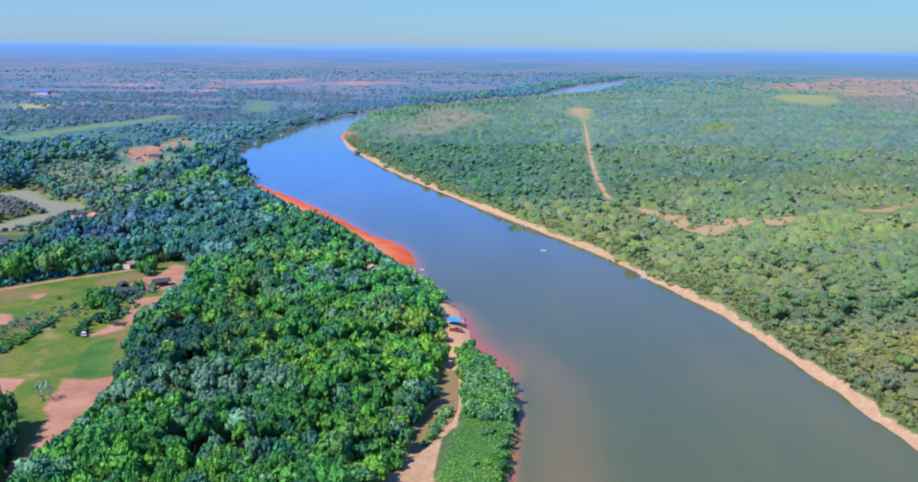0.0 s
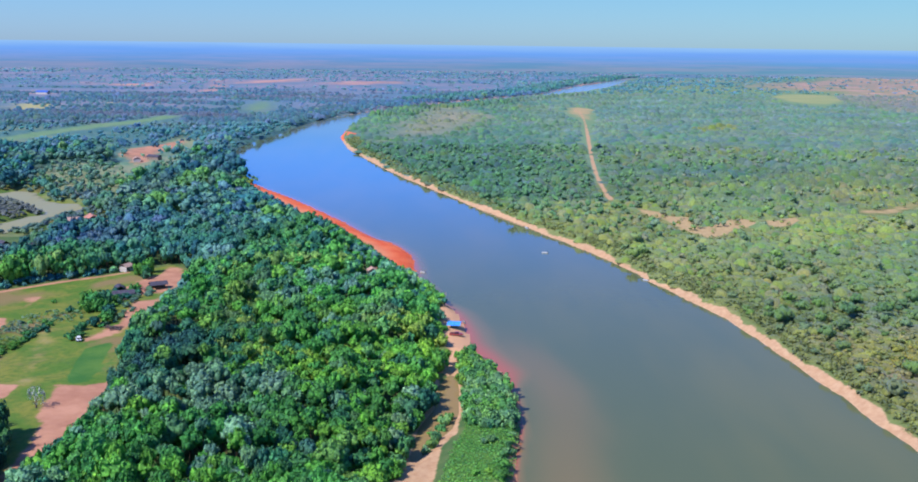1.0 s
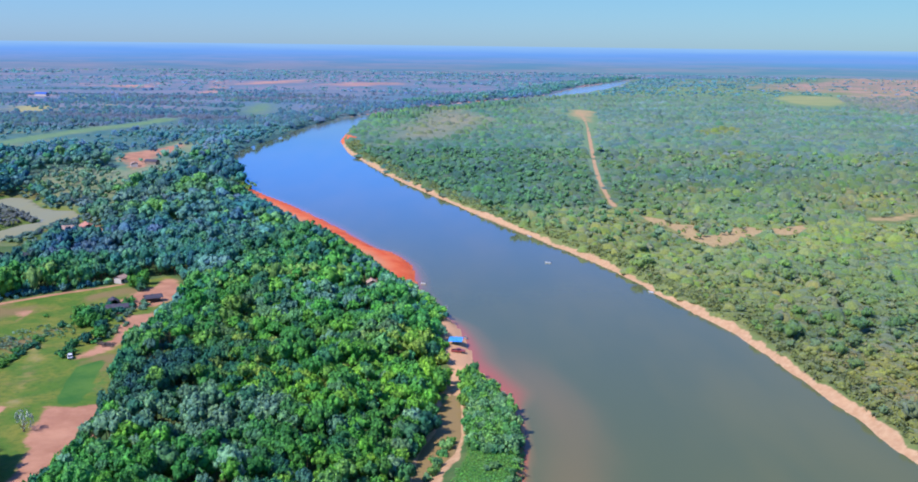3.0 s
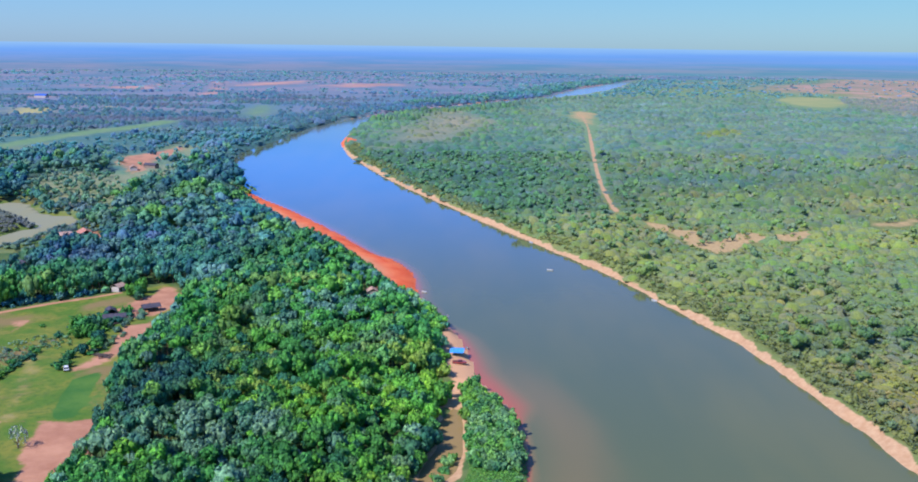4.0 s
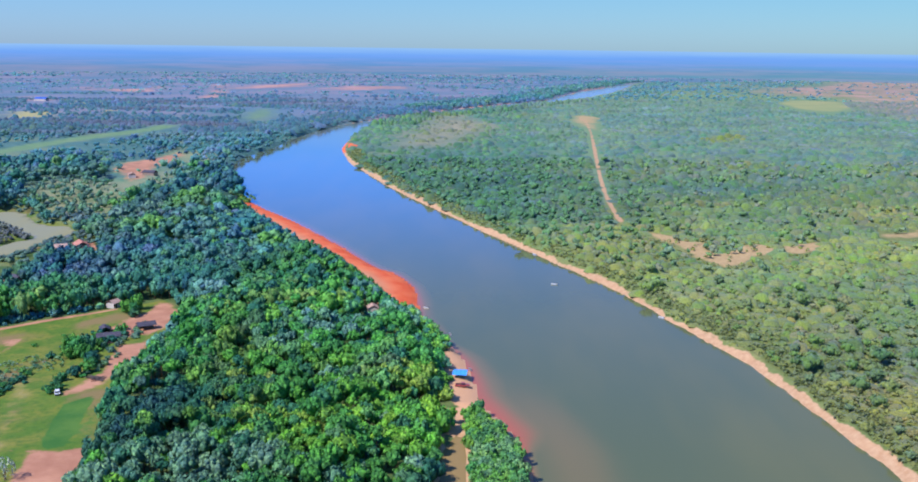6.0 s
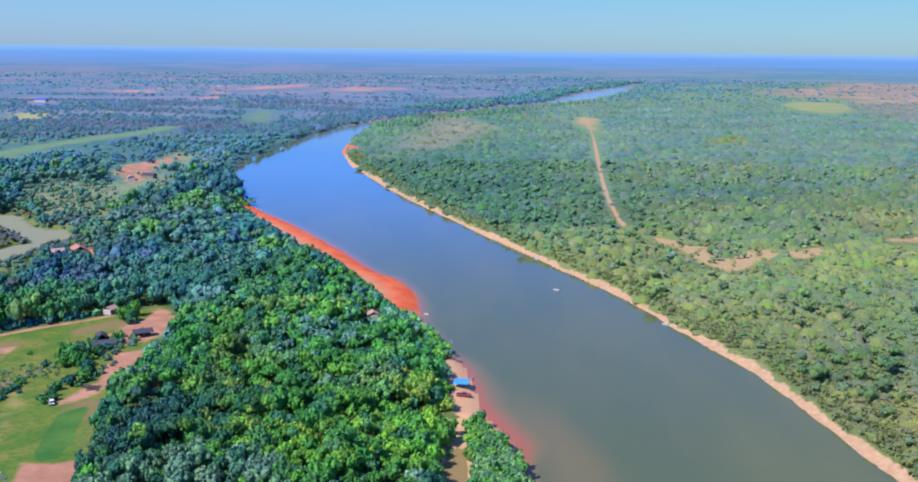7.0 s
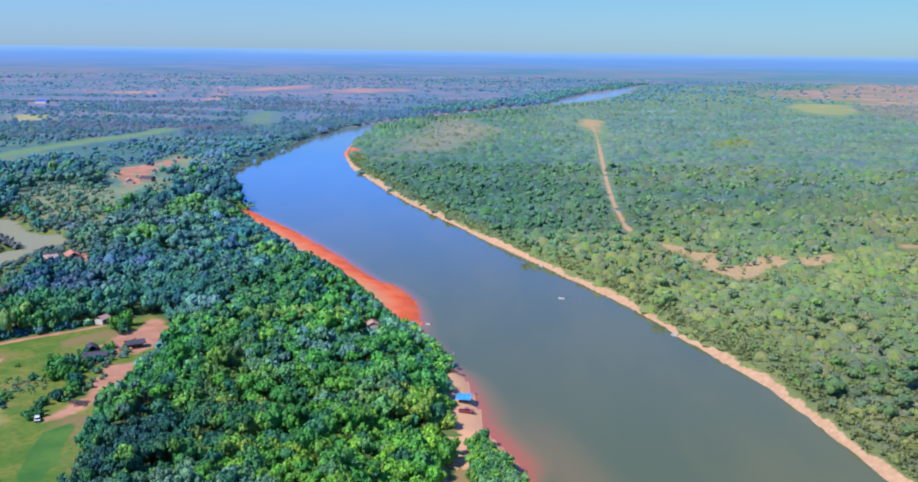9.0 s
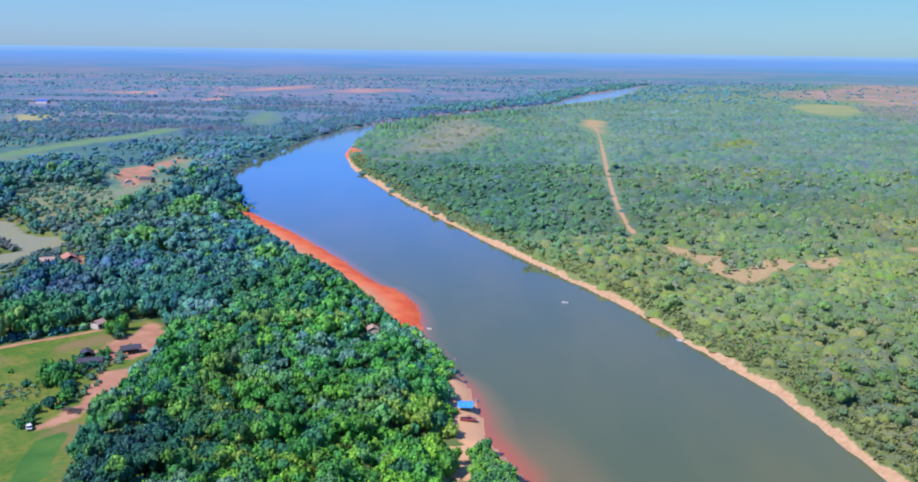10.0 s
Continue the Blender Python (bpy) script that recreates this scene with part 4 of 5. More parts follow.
def scrub_tints(x, y, inland, calm):
    """Yellow-green near the bank and inland patches of grey, dry and fresh green, haze blue mixed in towards the bend.
    """
    c = tints(x, y, SCRUBS, calm)
    c = c * (1 + 0.14 * waves(x, y, 140, 8)[:, None] * np.array((1.6, 0.6, -1.0))) * (1 + 0.14 * waves(x, y, 38, 1)[:, None] * np.array((1.0, 0.35, -0.2)) + 0.10 * waves(x, y, 21, 21)[:, None])
    bend = (ease(150, 30, x) * ease(600, 760, y))[:, None] * 0.8
    c = c * (1 - bend) + bend * (0.15 * tints(x, y, BLUES) + 0.72 * tints(x, y, GREENS))
    c = c * inland[:, None] + (np.array((0.32, 0.36, 0.085)) * rng.uniform(0.85, 1.12, (len(x), 1))) * (1 - inland[:, None])
    far = ease(430, 620, y)[:, None]
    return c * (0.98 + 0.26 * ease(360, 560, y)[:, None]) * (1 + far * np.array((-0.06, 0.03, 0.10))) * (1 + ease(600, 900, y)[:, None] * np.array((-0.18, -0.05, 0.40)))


colour = scrub_tints(x, y, inland, 0.42)
bush = rng.random(len(x)) < 0.5 + 0.15 * waves(x, y, 45, 27)
crowned = bush & (y + rng.uniform(-60, 60, len(x)) < 440)
radius = np.where(bush, radius * 0.74, radius * (1.15 - 0.15 * further))
height = np.where(bush, radius * rng.uniform(0.55, 0.95, len(x)) + 0.5, height * (1.0 - 0.3 * (1 - further)))
own = np.array([(0.78, 0.80, 0.74), (0.62, 0.72, 0.66), (0.83, 0.83, 0.86), (0.66, 0.82, 0.56)])
deep = (1 - 0.24 * ease(600, 800, y) + 0.06 * ease(560, 420, y) - 0.12 * ease(180, 60, x) * ease(560, 700, y))[:, None]
colour *= np.where(crowned[:, None], 0.96, deep * (1 + ease(600, 460, y)[:, None] * np.array((0.06, 0.0, -0.06))) * np.where(bush[:, None], own[rng.integers(0, 4, len(x))], (0.68, 0.72, 0.68)))
low = ~crowned & (y < 620)
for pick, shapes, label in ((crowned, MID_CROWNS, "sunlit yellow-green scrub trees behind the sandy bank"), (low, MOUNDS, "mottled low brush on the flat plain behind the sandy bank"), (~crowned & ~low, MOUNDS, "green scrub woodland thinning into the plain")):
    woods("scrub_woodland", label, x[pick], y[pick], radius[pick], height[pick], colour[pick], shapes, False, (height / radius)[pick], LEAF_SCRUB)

x, y = scatter(-140, 640, 215, 1060, 7.6)
ok = in_reach(x, y, 40) & ~sides(x, y)
x, y = x[ok], y[ok]
strays = (np.minimum.reduce([dist_poly(p, x, y) for p in (CLEARING, CLEARING_EAST, CLEARING_FAR)]) < 5) & (rng.random(len(x)) < 0.4)
ok = clear_of_water(x, y, 1.5) & ((open_ground(x, y, 5.0) > 1.0) | strays) & (rng.random(len(x)) < 0.24 + 0.22 * waves(x, y, 45, 27) + 0.2 * strays + 0.38 * ease(190, 90, x) * ease(520, 660, y))
x, y = x[ok], y[ok]
radius = np.clip(np.exp(rng.normal(0.86, 0.30, len(x))), 1.3, 4.2) * (1 + 0.22 * ease(470, 380, y) * ease(6, 14, shore(x, y)))
height = radius * rng.uniform(0.9, 1.4, len(x)) + 1.2
kinds = np.array([(0.22, 0.38, 0.10), (0.29, 0.39, 0.24), (0.38, 0.35, 0.22), (0.28, 0.49, 0.09), (0.14, 0.27, 0.11)])
which = rng.choice(5, len(x), p=(0.34, 0.22, 0.11, 0.18, 0.15))
colour = 0.35 * scrub_tints(x, y, ease(0, 16, shore(x, y) - 4), 0.6) + 0.55 * kinds[which] * rng.uniform(0.85, 1.15, (len(x), 1))
colour *= 1 - ease(470, 380, y)[:, None] * np.array((0.20, 0.06, 0.18))
point = 0.6 * (ease(190, 90, x) * ease(520, 660, y))[:, None]
colour = colour * (1 - point) + point * np.array((0.085, 0.24, 0.085)) * rng.uniform(0.7, 1.6, (len(x), 1))
n_ = y < 520
woods("scrub_trees", "scattered green and grey trees standing out of the scrub", x[n_], y[n_], radius[n_], height[n_], colour[n_], MID_CROWNS, True, 1.1, LEAF_SCRUB)
# far ones paled and blued in their colour to stand for haze
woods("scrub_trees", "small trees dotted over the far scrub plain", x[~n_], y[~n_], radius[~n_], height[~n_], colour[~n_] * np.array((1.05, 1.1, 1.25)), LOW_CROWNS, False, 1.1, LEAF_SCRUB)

# low bushes that fill the gaps and crowd the top of the sandy bank
x, y = scatter(-60, 330, 215, 640, 3.3)
x2, y2 = scatter(-140, 150, 215, 1150, 2.3)
s2 = shore(x2, y2)
k2 = (s2 > 2.6) & (s2 < 20) & ~sides(x2, y2)
x, y = np.r_[x, x2[k2]], np.r_[y, y2[k2]]
ok = in_reach(x, y, 25) & ~sides(x, y)
x, y = x[ok], y[ok]
ok = clear_of_water(x, y, -0.3) & (rng.random(len(x)) < np.where(open_ground(x, y, 1.5) > 0.5, 0.65, np.where((x > 118) & (x < 240) & (y > 550), 0.16, 0.0)))
x, y = x[ok], y[ok]
gold = ease(26, 6, shore(x, y))[:, None]
colour = tints(x, y, SCRUBS, 0.5) * (1 - 0.7 * gold) + 0.55 * gold * np.array((0.30, 0.36, 0.10))
colour *= (0.84 + 0.22 * ease(380, 560, y))[:, None]
woods("low_bushes", "yellow-green low bushes on top of the sandy bank", x, y, rng.uniform(1.1, 2.1, len(x)), rng.uniform(0.9, 2.0, len(x)), colour, TUFTS, False, 0.9, LEAF_SCRUB)

# woods in the middle distance, both banks
x, y = scatter(-1150, 1250, 790, 2300, 9.2)
left = sides(x, y)
ok = in_reach(x, y, 60) & (rng.random(len(x)) < np.where(left, ease(860, 960, y), ease(760, 1100, y)))
x, y, left = x[ok], y[ok], left[ok]
belt = shore(x, y)
bands = waves(0.35 * x - 0.2 * y, y + 0.25 * x, 150, 18)
dens = np.where(left, np.where(belt < 110, 1.0, 0.80 - 0.38 * ease(1250, 1900, y) + (0.35 + 0.65 * ease(1000, 1300, y)) * bands), 0.85 - 0.3 * ease(1500, 2300, y))
dens = np.where(dist_poly(DRY_PATCH, x, y) < 10, 0.38, dens)
dens = np.where(dist_poly(POND, x, y) < 30, 0.3, dens)
dens = np.where(dist_poly(PINK_RIGHT, x, y) < 0, 0.6, dens)
ok = clear_of_water(x, y) & ((open_ground(x, y, 5.0) > 2) | ((dist_poly(SAND_LEFT, x, y) < 45) & (rng.random(len(x)) < np.where(dist_poly(SAND_LEFT, x, y) > 4, 0.3, 0.08)))) & (rng.random(len(x)) < dens)
x, y, left, belt = x[ok], y[ok], left[ok], belt[ok]
radius = np.clip(np.exp(rng.normal(0.98, 0.40, len(x))), 1.2, 6.0) * np.where(left, 1.12, 1.75)
height = radius * rng.uniform(0.65, 1.15, len(x)) * np.where(left, 1.0 - 0.2 * ease(1150, 1500, y), 0.14) + np.where(left, 0.9, 0.2)
bush = ~left & (rng.random(len(x)) < 0.5 + 0.15 * waves(x, y, 45, 27))
radius = np.where(bush, radius * 0.75, radius)
height = np.where(bush, radius * rng.uniform(0.45, 0.8, len(x)) + 0.3, height)
height = np.where(~left & (belt < 60) & (y > 1500), height + 4.0, np.where(left & (belt < 35), height + 3.0, height))
# haze put into the leaf colour: paler and bluer further off
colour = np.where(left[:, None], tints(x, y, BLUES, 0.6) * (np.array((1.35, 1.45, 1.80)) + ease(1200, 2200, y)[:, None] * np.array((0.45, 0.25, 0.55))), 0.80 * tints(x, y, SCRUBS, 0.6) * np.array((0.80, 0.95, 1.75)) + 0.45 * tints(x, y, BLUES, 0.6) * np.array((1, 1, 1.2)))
bend = np.where(left, 0, ease(190, 40, x))[:, None] * 0.7
colour = colour * (1 - bend) + bend * (0.3 * tints(x, y, BLUES) + 0.72 * tints(x, y, GREENS))
gold = np.where(dist_poly(YELLOW_SMALL, x, y) < 0, 0.8, 0.0)[:, None]
colour = colour * (1 - gold) + np.array((0.38, 0.40, 0.05)) * gold
gold = 0.8 * ease(25, -15, dist_poly(GREEN, x, y))[:, None]
colour = colour * (1 - gold) + np.array((0.13, 0.46, 0.14)) * gold
bare_wood = np.where(left, ease(0.0, 0.6, waves(0.3 * x - 0.2 * y, y + 0.25 * x, 130, 7)) * ease(1200, 1350, y) * ease(60, 140, belt), 0.0)[:, None] * 0.8
colour = colour * (1 - bare_wood) + bare_wood * np.array((0.34, 0.34, 0.43))
brown = 0.8 * ease(25, -25, dist_poly(DRY_PATCH, x, y))[:, None]
colour = colour * (1 - brown) + brown * np.array((0.40, 0.37, 0.20))
brown = 0.6 * ease(30, -40, dist_poly(PINK_RIGHT, x, y))[:, None]
colour = colour * (1 - brown) + brown * np.array((0.40, 0.33, 0.30))
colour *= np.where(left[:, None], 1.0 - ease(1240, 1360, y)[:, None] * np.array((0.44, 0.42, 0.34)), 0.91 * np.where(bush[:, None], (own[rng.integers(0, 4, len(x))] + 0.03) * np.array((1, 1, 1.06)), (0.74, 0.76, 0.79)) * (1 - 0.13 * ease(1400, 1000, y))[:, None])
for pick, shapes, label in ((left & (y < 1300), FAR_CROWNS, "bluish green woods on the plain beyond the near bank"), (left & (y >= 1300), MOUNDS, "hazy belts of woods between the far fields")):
    woods("far_woods", label, x[pick], y[pick], radius[pick], height[pick], colour[pick], shapes, False, 1.0, LEAF_HAZED)
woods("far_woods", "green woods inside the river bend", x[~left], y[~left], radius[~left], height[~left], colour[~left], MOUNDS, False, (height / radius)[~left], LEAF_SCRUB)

# the distance, and round about the view
x, y = scatter(-2300, 2300, 2280, 4050, 19.0)
ok = in_reach(x, y, 200)
x, y = x[ok], y[ok]
belt, left = shore(x, y), sides(x, y)
dens = np.where(belt < 140, 0.95, 0.30 + 0.30 * waves(0.5 * x, y, 330, 22) + np.where(left, 0.0, 0.15))
dens = np.where(dist_poly(PINK_RIGHT, x, y) < 0, 0.1, dens)
ok = (belt > 6) & (open_ground(x, y, 5.0) > 2) & (rng.random(len(x)) < dens)
x, y = x[ok], y[ok]
# leaf colour raised towards blue to stand for haze
woods("far_woods", "scattered hazy woods on the distant plain", x, y, rng.uniform(3, 9, len(x)), rng.uniform(1.5, 4.0, len(x)), tints(x, y, BLUES, 0.5) * np.array((1.7, 1.6, 2.0)), TUFTS, False, 0.5, LEAF_HAZED)
x, y = scatter(-140, 640, 1900, 3450, 10.0)
d_ = shore(x, y)
ok = (d_ > 4) & (d_ < 75) & sides(x, y)
x, y = x[ok], y[ok]
# belt brightened past its own tone, as haze would pale it
woods("far_woods", "dark blue-green tree belt along the far river bank", x, y, rng.uniform(4, 7, len(x)), rng.uniform(5, 9, len(x)), 1.5 * tints(x, y, BLUES, 0.5), TUFTS, False, 1.2, LEAF_HAZED)
x, y = scatter(-1250, 1250, -500, 1250, 40.0)
ok = ~(in_reach(x, y, 60) & (y > 130)) & ~((np.abs(x) < 190) & (y > -130) & (y < 235))
x, y = x[ok], y[ok]
ok = (shore(x, y) > 14) & (open_ground(x, y) > 4)
x, y = x[ok], y[ok]
woods("far_woods", "green woods around the river", x, y, rng.uniform(10, 16, len(x)), rng.uniform(7, 12, len(x)), tints(x, y, GREENS), FAR_CROWNS, False)
x, y = scatter(-190, 190, -130, 232, 8.6)
ok = ~in_reach(x, y, 38) | (y < 188)
x, y = x[ok], y[ok]
ok = (shore(x, y) > 3) & (open_ground(x, y) > 2) & ~((np.abs(x) < 75) & (y > -45) & (y < 130))
x, y = x[ok], y[ok]
woods("forest", "green forest on the river bank", x, y, rng.uniform(4.2, 6.2, len(x)), rng.uniform(7, 11, len(x)), tints(x, y, GREENS), LOW_CROWNS, True, 1.65)
x, y = scatter(-75, 75, -45, 130, 4.8)
ok = shore(x, y) > 3
x, y = x[ok], y[ok]
woods("forest", "green broadleaf forest close to the water", x, y, rng.uniform(2.6, 4.4, len(x)), rng.uniform(6, 11, len(x)), tints(x, y, GREENS), NEAR_CROWNS, True, 1.5)

# low growth between the forest and the water where there is no beach
x, y = scatter(-230, 10, 395, 1000, 2.9)
ok = (dist_poly(BACK_FROM_WATER, x, y) < 1.0) & sides(x, y) & (((y > 402) & (y < 466)) | (y > 765))
x, y = x[ok], y[ok]
ok = shore(x, y) > 0.8
x, y = x[ok], y[ok]
woods("bank_shrubs", "dark green shrubs overhanging the water", x, y, rng.uniform(1.5, 2.6, len(x)), rng.uniform(2.2, 4.2, len(x)), tints(x, y, GREENS), MID_CROWNS)

ROAD = [(-260, 365), (-203, 411), (-174, 439), (-150, 460)]
x, y = scatter(-262, -120, 360, 490, 2.6)
dr = dist_line(ROAD, x, y)
ok = (dr > 3.2) & (dr < 8.5) & (dist_poly(FIELD, x, y) > 0.5) & (np.hypot(x + 152.5, y - 464) > 5)
x, y = x[ok], y[ok]
woods("bank_shrubs", "green shrubs along the edge of the forest by the road", x, y, rng.uniform(1.3, 2.4, len(x)), rng.uniform(1.6, 3.4, len(x)), tints(x, y, BLUES), MID_CROWNS, False)

# brush round the pond and on the tongue of land in it
TONGUE = [(-330, 690), (-306, 680), (-290, 671), (-272, 648), (-258, 633), (-257, 622), (-266, 616), (-268, 596), (-275, 590), (-300, 575), (-340, 600)]
x, y = scatter(-345, -205, 545, 750, 3.4)
dp, dt = dist_poly(POND, x, y), dist_poly(TONGUE, x, y)
ok = (dp > 0.6) & (dp < 34) & (rng.random(len(x)) < np.where(dt < 0, 0.75, 0.5 + 0.3 * waves(x, y, 22, 13)))
x, y, dt = x[ok], y[ok], dt[ok]
colour = 0.85 * tints(x, y, BLUES, 0.7)
mauve = np.where(dt < 0, 0.75, 0.25)[:, None]
colour = colour * (1 - mauve) + mauve * np.array((0.26, 0.24, 0.23)) * rng.uniform(0.7, 1.2, (len(x), 1))
woods("pond_brush", "dusty brush and small trees round the pale pond", x, y, rng.uniform(1.4, 3.0, len(x)), rng.uniform(1.3, 3.6, len(x)), colour, LOW_CROWNS, False, 0.9, LEAF_SCRUB)

# the overgrown strip across the field
x, y = scatter(-180, -138, 326, 396, 1.5)
ok = (dist_poly(THICKET, x, y) < 0.5) & (rng.random(len(x)) < 0.62 + 0.45 * waves(x, y, 13, 6))
x, y = x[ok], y[ok]
colour = 0.45 * tints(x, y, SCRUBS, 0.5) + 0.5 * tints(x, y, GREENS, 0.5)
woods("thicket", "pale green weedy thicket of low shrubs across the field", x, y, rng.uniform(0.7, 1.3, len(x)), rng.uniform(0.5, 1.3, len(x)), colour, TUFTS, False, 0.8, LEAF_SCRUB)

# shrubs and young trees of the sand spit
x, y = scatter(-6, 24, 196, 346, 2.55)
ok = (dist_poly(SPIT, x, y) < np.where(x > 8, -0.7, 0.3)) & ((y > 272) | ((dist_poly(SPIT, x, y) > -3.0) & (x > 8)) | (waves(x, y, 9, 5) > 0.9)) & (dist_line([(4, 312), (2, 290), (4, 272), (0, 262), (-3, 240)], x, y) > 1.6)
x, y = x[ok], y[ok]
tall = ease(262, 285, y)
r = rng.uniform(1.2, 2.0, len(x)) + 0.9 * tall
h = r * 1.15 + 1.3 * tall * rng.uniform(0.6, 1.3, len(x))
x, y = np.r_[x, (-1.2, 0.0, -2.6, -4.6, -4.0, -6.4, -5.6, -3.2)], np.r_[y, (280.5, 284.5, 276.0, 262.0, 268.0, 259.0, 273.0, 283.0)]
r, h = np.r_[r, (2.6, 2.0, 2.0, 2.0, 2.4, 1.7, 1.5, 1.4)], np.r_[h, (4.0, 3.2, 3.0, 3.0, 3.8, 2.4, 1.8, 1.6)]
spit_tints = np.vstack([GREENS[1:3], GREENS[2:3], GREENS[1:2], GREENS[4:5], GREENS[0:1]])
SPIT_TREES = (x, y, r, h, 0.9 * tints(x, y, 0.5 * spit_tints + 0.5 * GREENS))
x, y = scatter(-6, 22, 196, 300, 0.75)
ok = (dist_poly(SPIT, x, y) < 0.9) & (dist_line([(4, 312), (2, 290), (4, 272), (0, 262), (-3, 240)], x, y) > 1.0) & (rng.random(len(x)) < 0.8)
x, y = x[ok], y[ok]
lawn = 1.3 * tints(x, y, spit_tints, 0.5)
woods("tall_grass", "bright green tall grass on the low sand spit", x, y, rng.uniform(0.3, 0.6, len(x)), rng.uniform(0.12, 0.32, len(x)), lawn, TUFTS, False, 0.9, LEAF_SCRUB)


def tree_parts(shape, seed, label, name, group, tall):
    """A tree of crown radius 1: an empty with a tapered, branching trunk and its crown."""
    r = random.Random(seed)
    deep = min(1.65, tall * 0.95)
    base = tagged(new(name), label, "tree" if name == "tree" else "shrub", group)
    bm = bmesh.new()
    up = max(tall - 1.3, 0.3)
    tube(bm, (0, 0, -0.05), (0.03, 0, up * 0.75), 0.11, 0.07, 7)
    tube(bm, (0.03, 0, up * 0.75), (0.0, 0.03, up + 0.35), 0.07, 0.03, 6)
    for i in range(5):
        a = i * 1.26 + r.uniform(-0.3, 0.3)
        z = up * 0.7 + 0.08 * i
        tube(bm, (0.02, 0, z), (0.45 * math.cos(a), 0.45 * math.sin(a), z + r.uniform(0.35, 0.6)), 0.045, 0.015, 5)
    part("trunk", bm, BARK, base)
    v, t, q = shape
    crown = new("crown", mesh_np("crown", v * np.array((1, 1, deep)) + np.array((0, 0, tall - deep)), [t, q]))
    crown.data.materials.append(LEAF)
    crown.parent = base
    return base


def plant(spots, masters, tall):
    """Copies of the masters at the spots, each in its own tint."""
    x, y, r, h, c = spots
    z = height_at(x, y) - 0.1
    for i in range(len(x)):
        m = Matrix.LocRotScale((x[i], y[i], z[i]), Euler((0, 0, rng.uniform(0, 6.28))), (r[i], r[i], h[i] / tall))
        if i < len(masters):
            t = masters[i]
        else:
            src = masters[i % len(masters)]
            t = src.copy()
            scene.collection.objects.link(t)
            for child in src.children:
                k = child.copy()
                scene.collection.objects.link(k)
                k.parent = t
        t.matrix_basis = m
        for child in t.children:
            child.color = (*c[i], 1.0)


plant(TREES, [tree_parts(s_, i, "tall green broadleaf tree in the riverside forest", "tree", "riverside forest trees", 3.0) for i, s_ in enumerate(NEAR_CROWNS)], 3.0)
plant(SPIT_TREES, [tree_parts(s_, i, "bright green bushy shrub on the sand spit", "shrub", "sand spit shrubs", 1.35) for i, s_ in enumerate(MID_CROWNS)], 1.35)

# field trees and hedges
FIELD_SPOTS = [(-143, 394, 4.0, 7.5), (-146, 398, 3.6, 7.0), (-141, 399, 3.4, 6.5), (-139, 391, 3.2, 6.0), (-144, 389, 2.6, 4.5), (-151, 389, 1.8, 2.4), (-134, 369, 2.4, 4.0), (-131.5, 373, 2.6, 4.4), (-132, 378, 2.4, 4.2), (-133, 383, 2.8, 4.6), (-136, 387, 2.2, 3.6), (-137, 364, 2.0, 3.0), (-136, 350.5, 1.6, 2.6), (-133.5, 353.5, 1.7, 2.8), (-135.5, 357, 1.9, 3.0), (-138, 354, 1.4, 2.2)]
FIELD_SPOTS += [(-121.5, 259, 3.2, 9.5), (-117.5, 251, 3.2, 9.5), (-113.8, 243.5, 3.0, 9.5), (-112.2, 235.5, 3.2, 10.0), (-110.2, 228, 3.4, 11.0), (-117.5, 243, 3.4, 12.0), (-116, 235, 3.4, 12.0), (-114, 227, 3.4, 12.0), (-108.5, 221, 3.4, 11.0)]
FIELD_SPOTS += [(-143, 452, 2.8, 6.5), (-140, 459, 2.8, 7.0), (-138.5, 450, 2.4, 6.0), (-138, 446, 2.2, 4.0)]
for i in range(26):
    FIELD_SPOTS.append((-155 + 0.13 * i + random.uniform(-2.5, 2.5), 330 + i * 1.7, random.uniform(1.0, 1.8), random.uniform(1.2, 2.0)))
for i in range(8):
    FIELD_SPOTS.append((-122 + random.uniform(-4, 2), 222 + i * 5.5, random.uniform(3.2, 4.4), random.uniform(11.0, 14.0)))
FIELD_SPOTS += [(-129, 226, 4.2, 19.0), (-131, 235, 4.4, 20.0), (-130, 244, 4.0, 18.0), (-133, 253, 4.2, 19.0), (-134, 262, 3.8, 16.0)]
for i in range(22):
    FIELD_SPOTS.append((-129 + random.uniform(-3.0, 2.0), 368 + i * 3.2, random.uniform(0.9, 1.8), random.uniform(1.2, 2.6)))
for i in range(13):
    FIELD_SPOTS.append((-136 + random.uniform(-4, 4), 402 + i * 2.1, random.uniform(1.1, 2.4), random.uniform(1.4, 3.2)))
for i in range(10):
    FIELD_SPOTS.append((-141 + random.uniform(-3, 5) + 0.05 * i, 398 + i * 3.1, random.uniform(1.2, 2.2), random.uniform(1.6, 3.6)))
for i in range(10):
    FIELD_SPOTS.append((-152 + random.uniform(-12, 6), 380 + random.uniform(-30, 50), random.uniform(0.8, 1.4), random.uniform(0.8, 1.5)))
fs = np.array(FIELD_SPOTS) * np.array((1, 1, 1.25, 1.0))
fc = tints(fs[:, 0], fs[:, 1], np.vstack([GREENS[:3], GREENS[5:], GREENS[4:5], GREENS[5:]]))
fc *= 0.66
fc[69:91] = fc[69:91] * 0.5 + np.array((0.10, 0.15, 0.13))
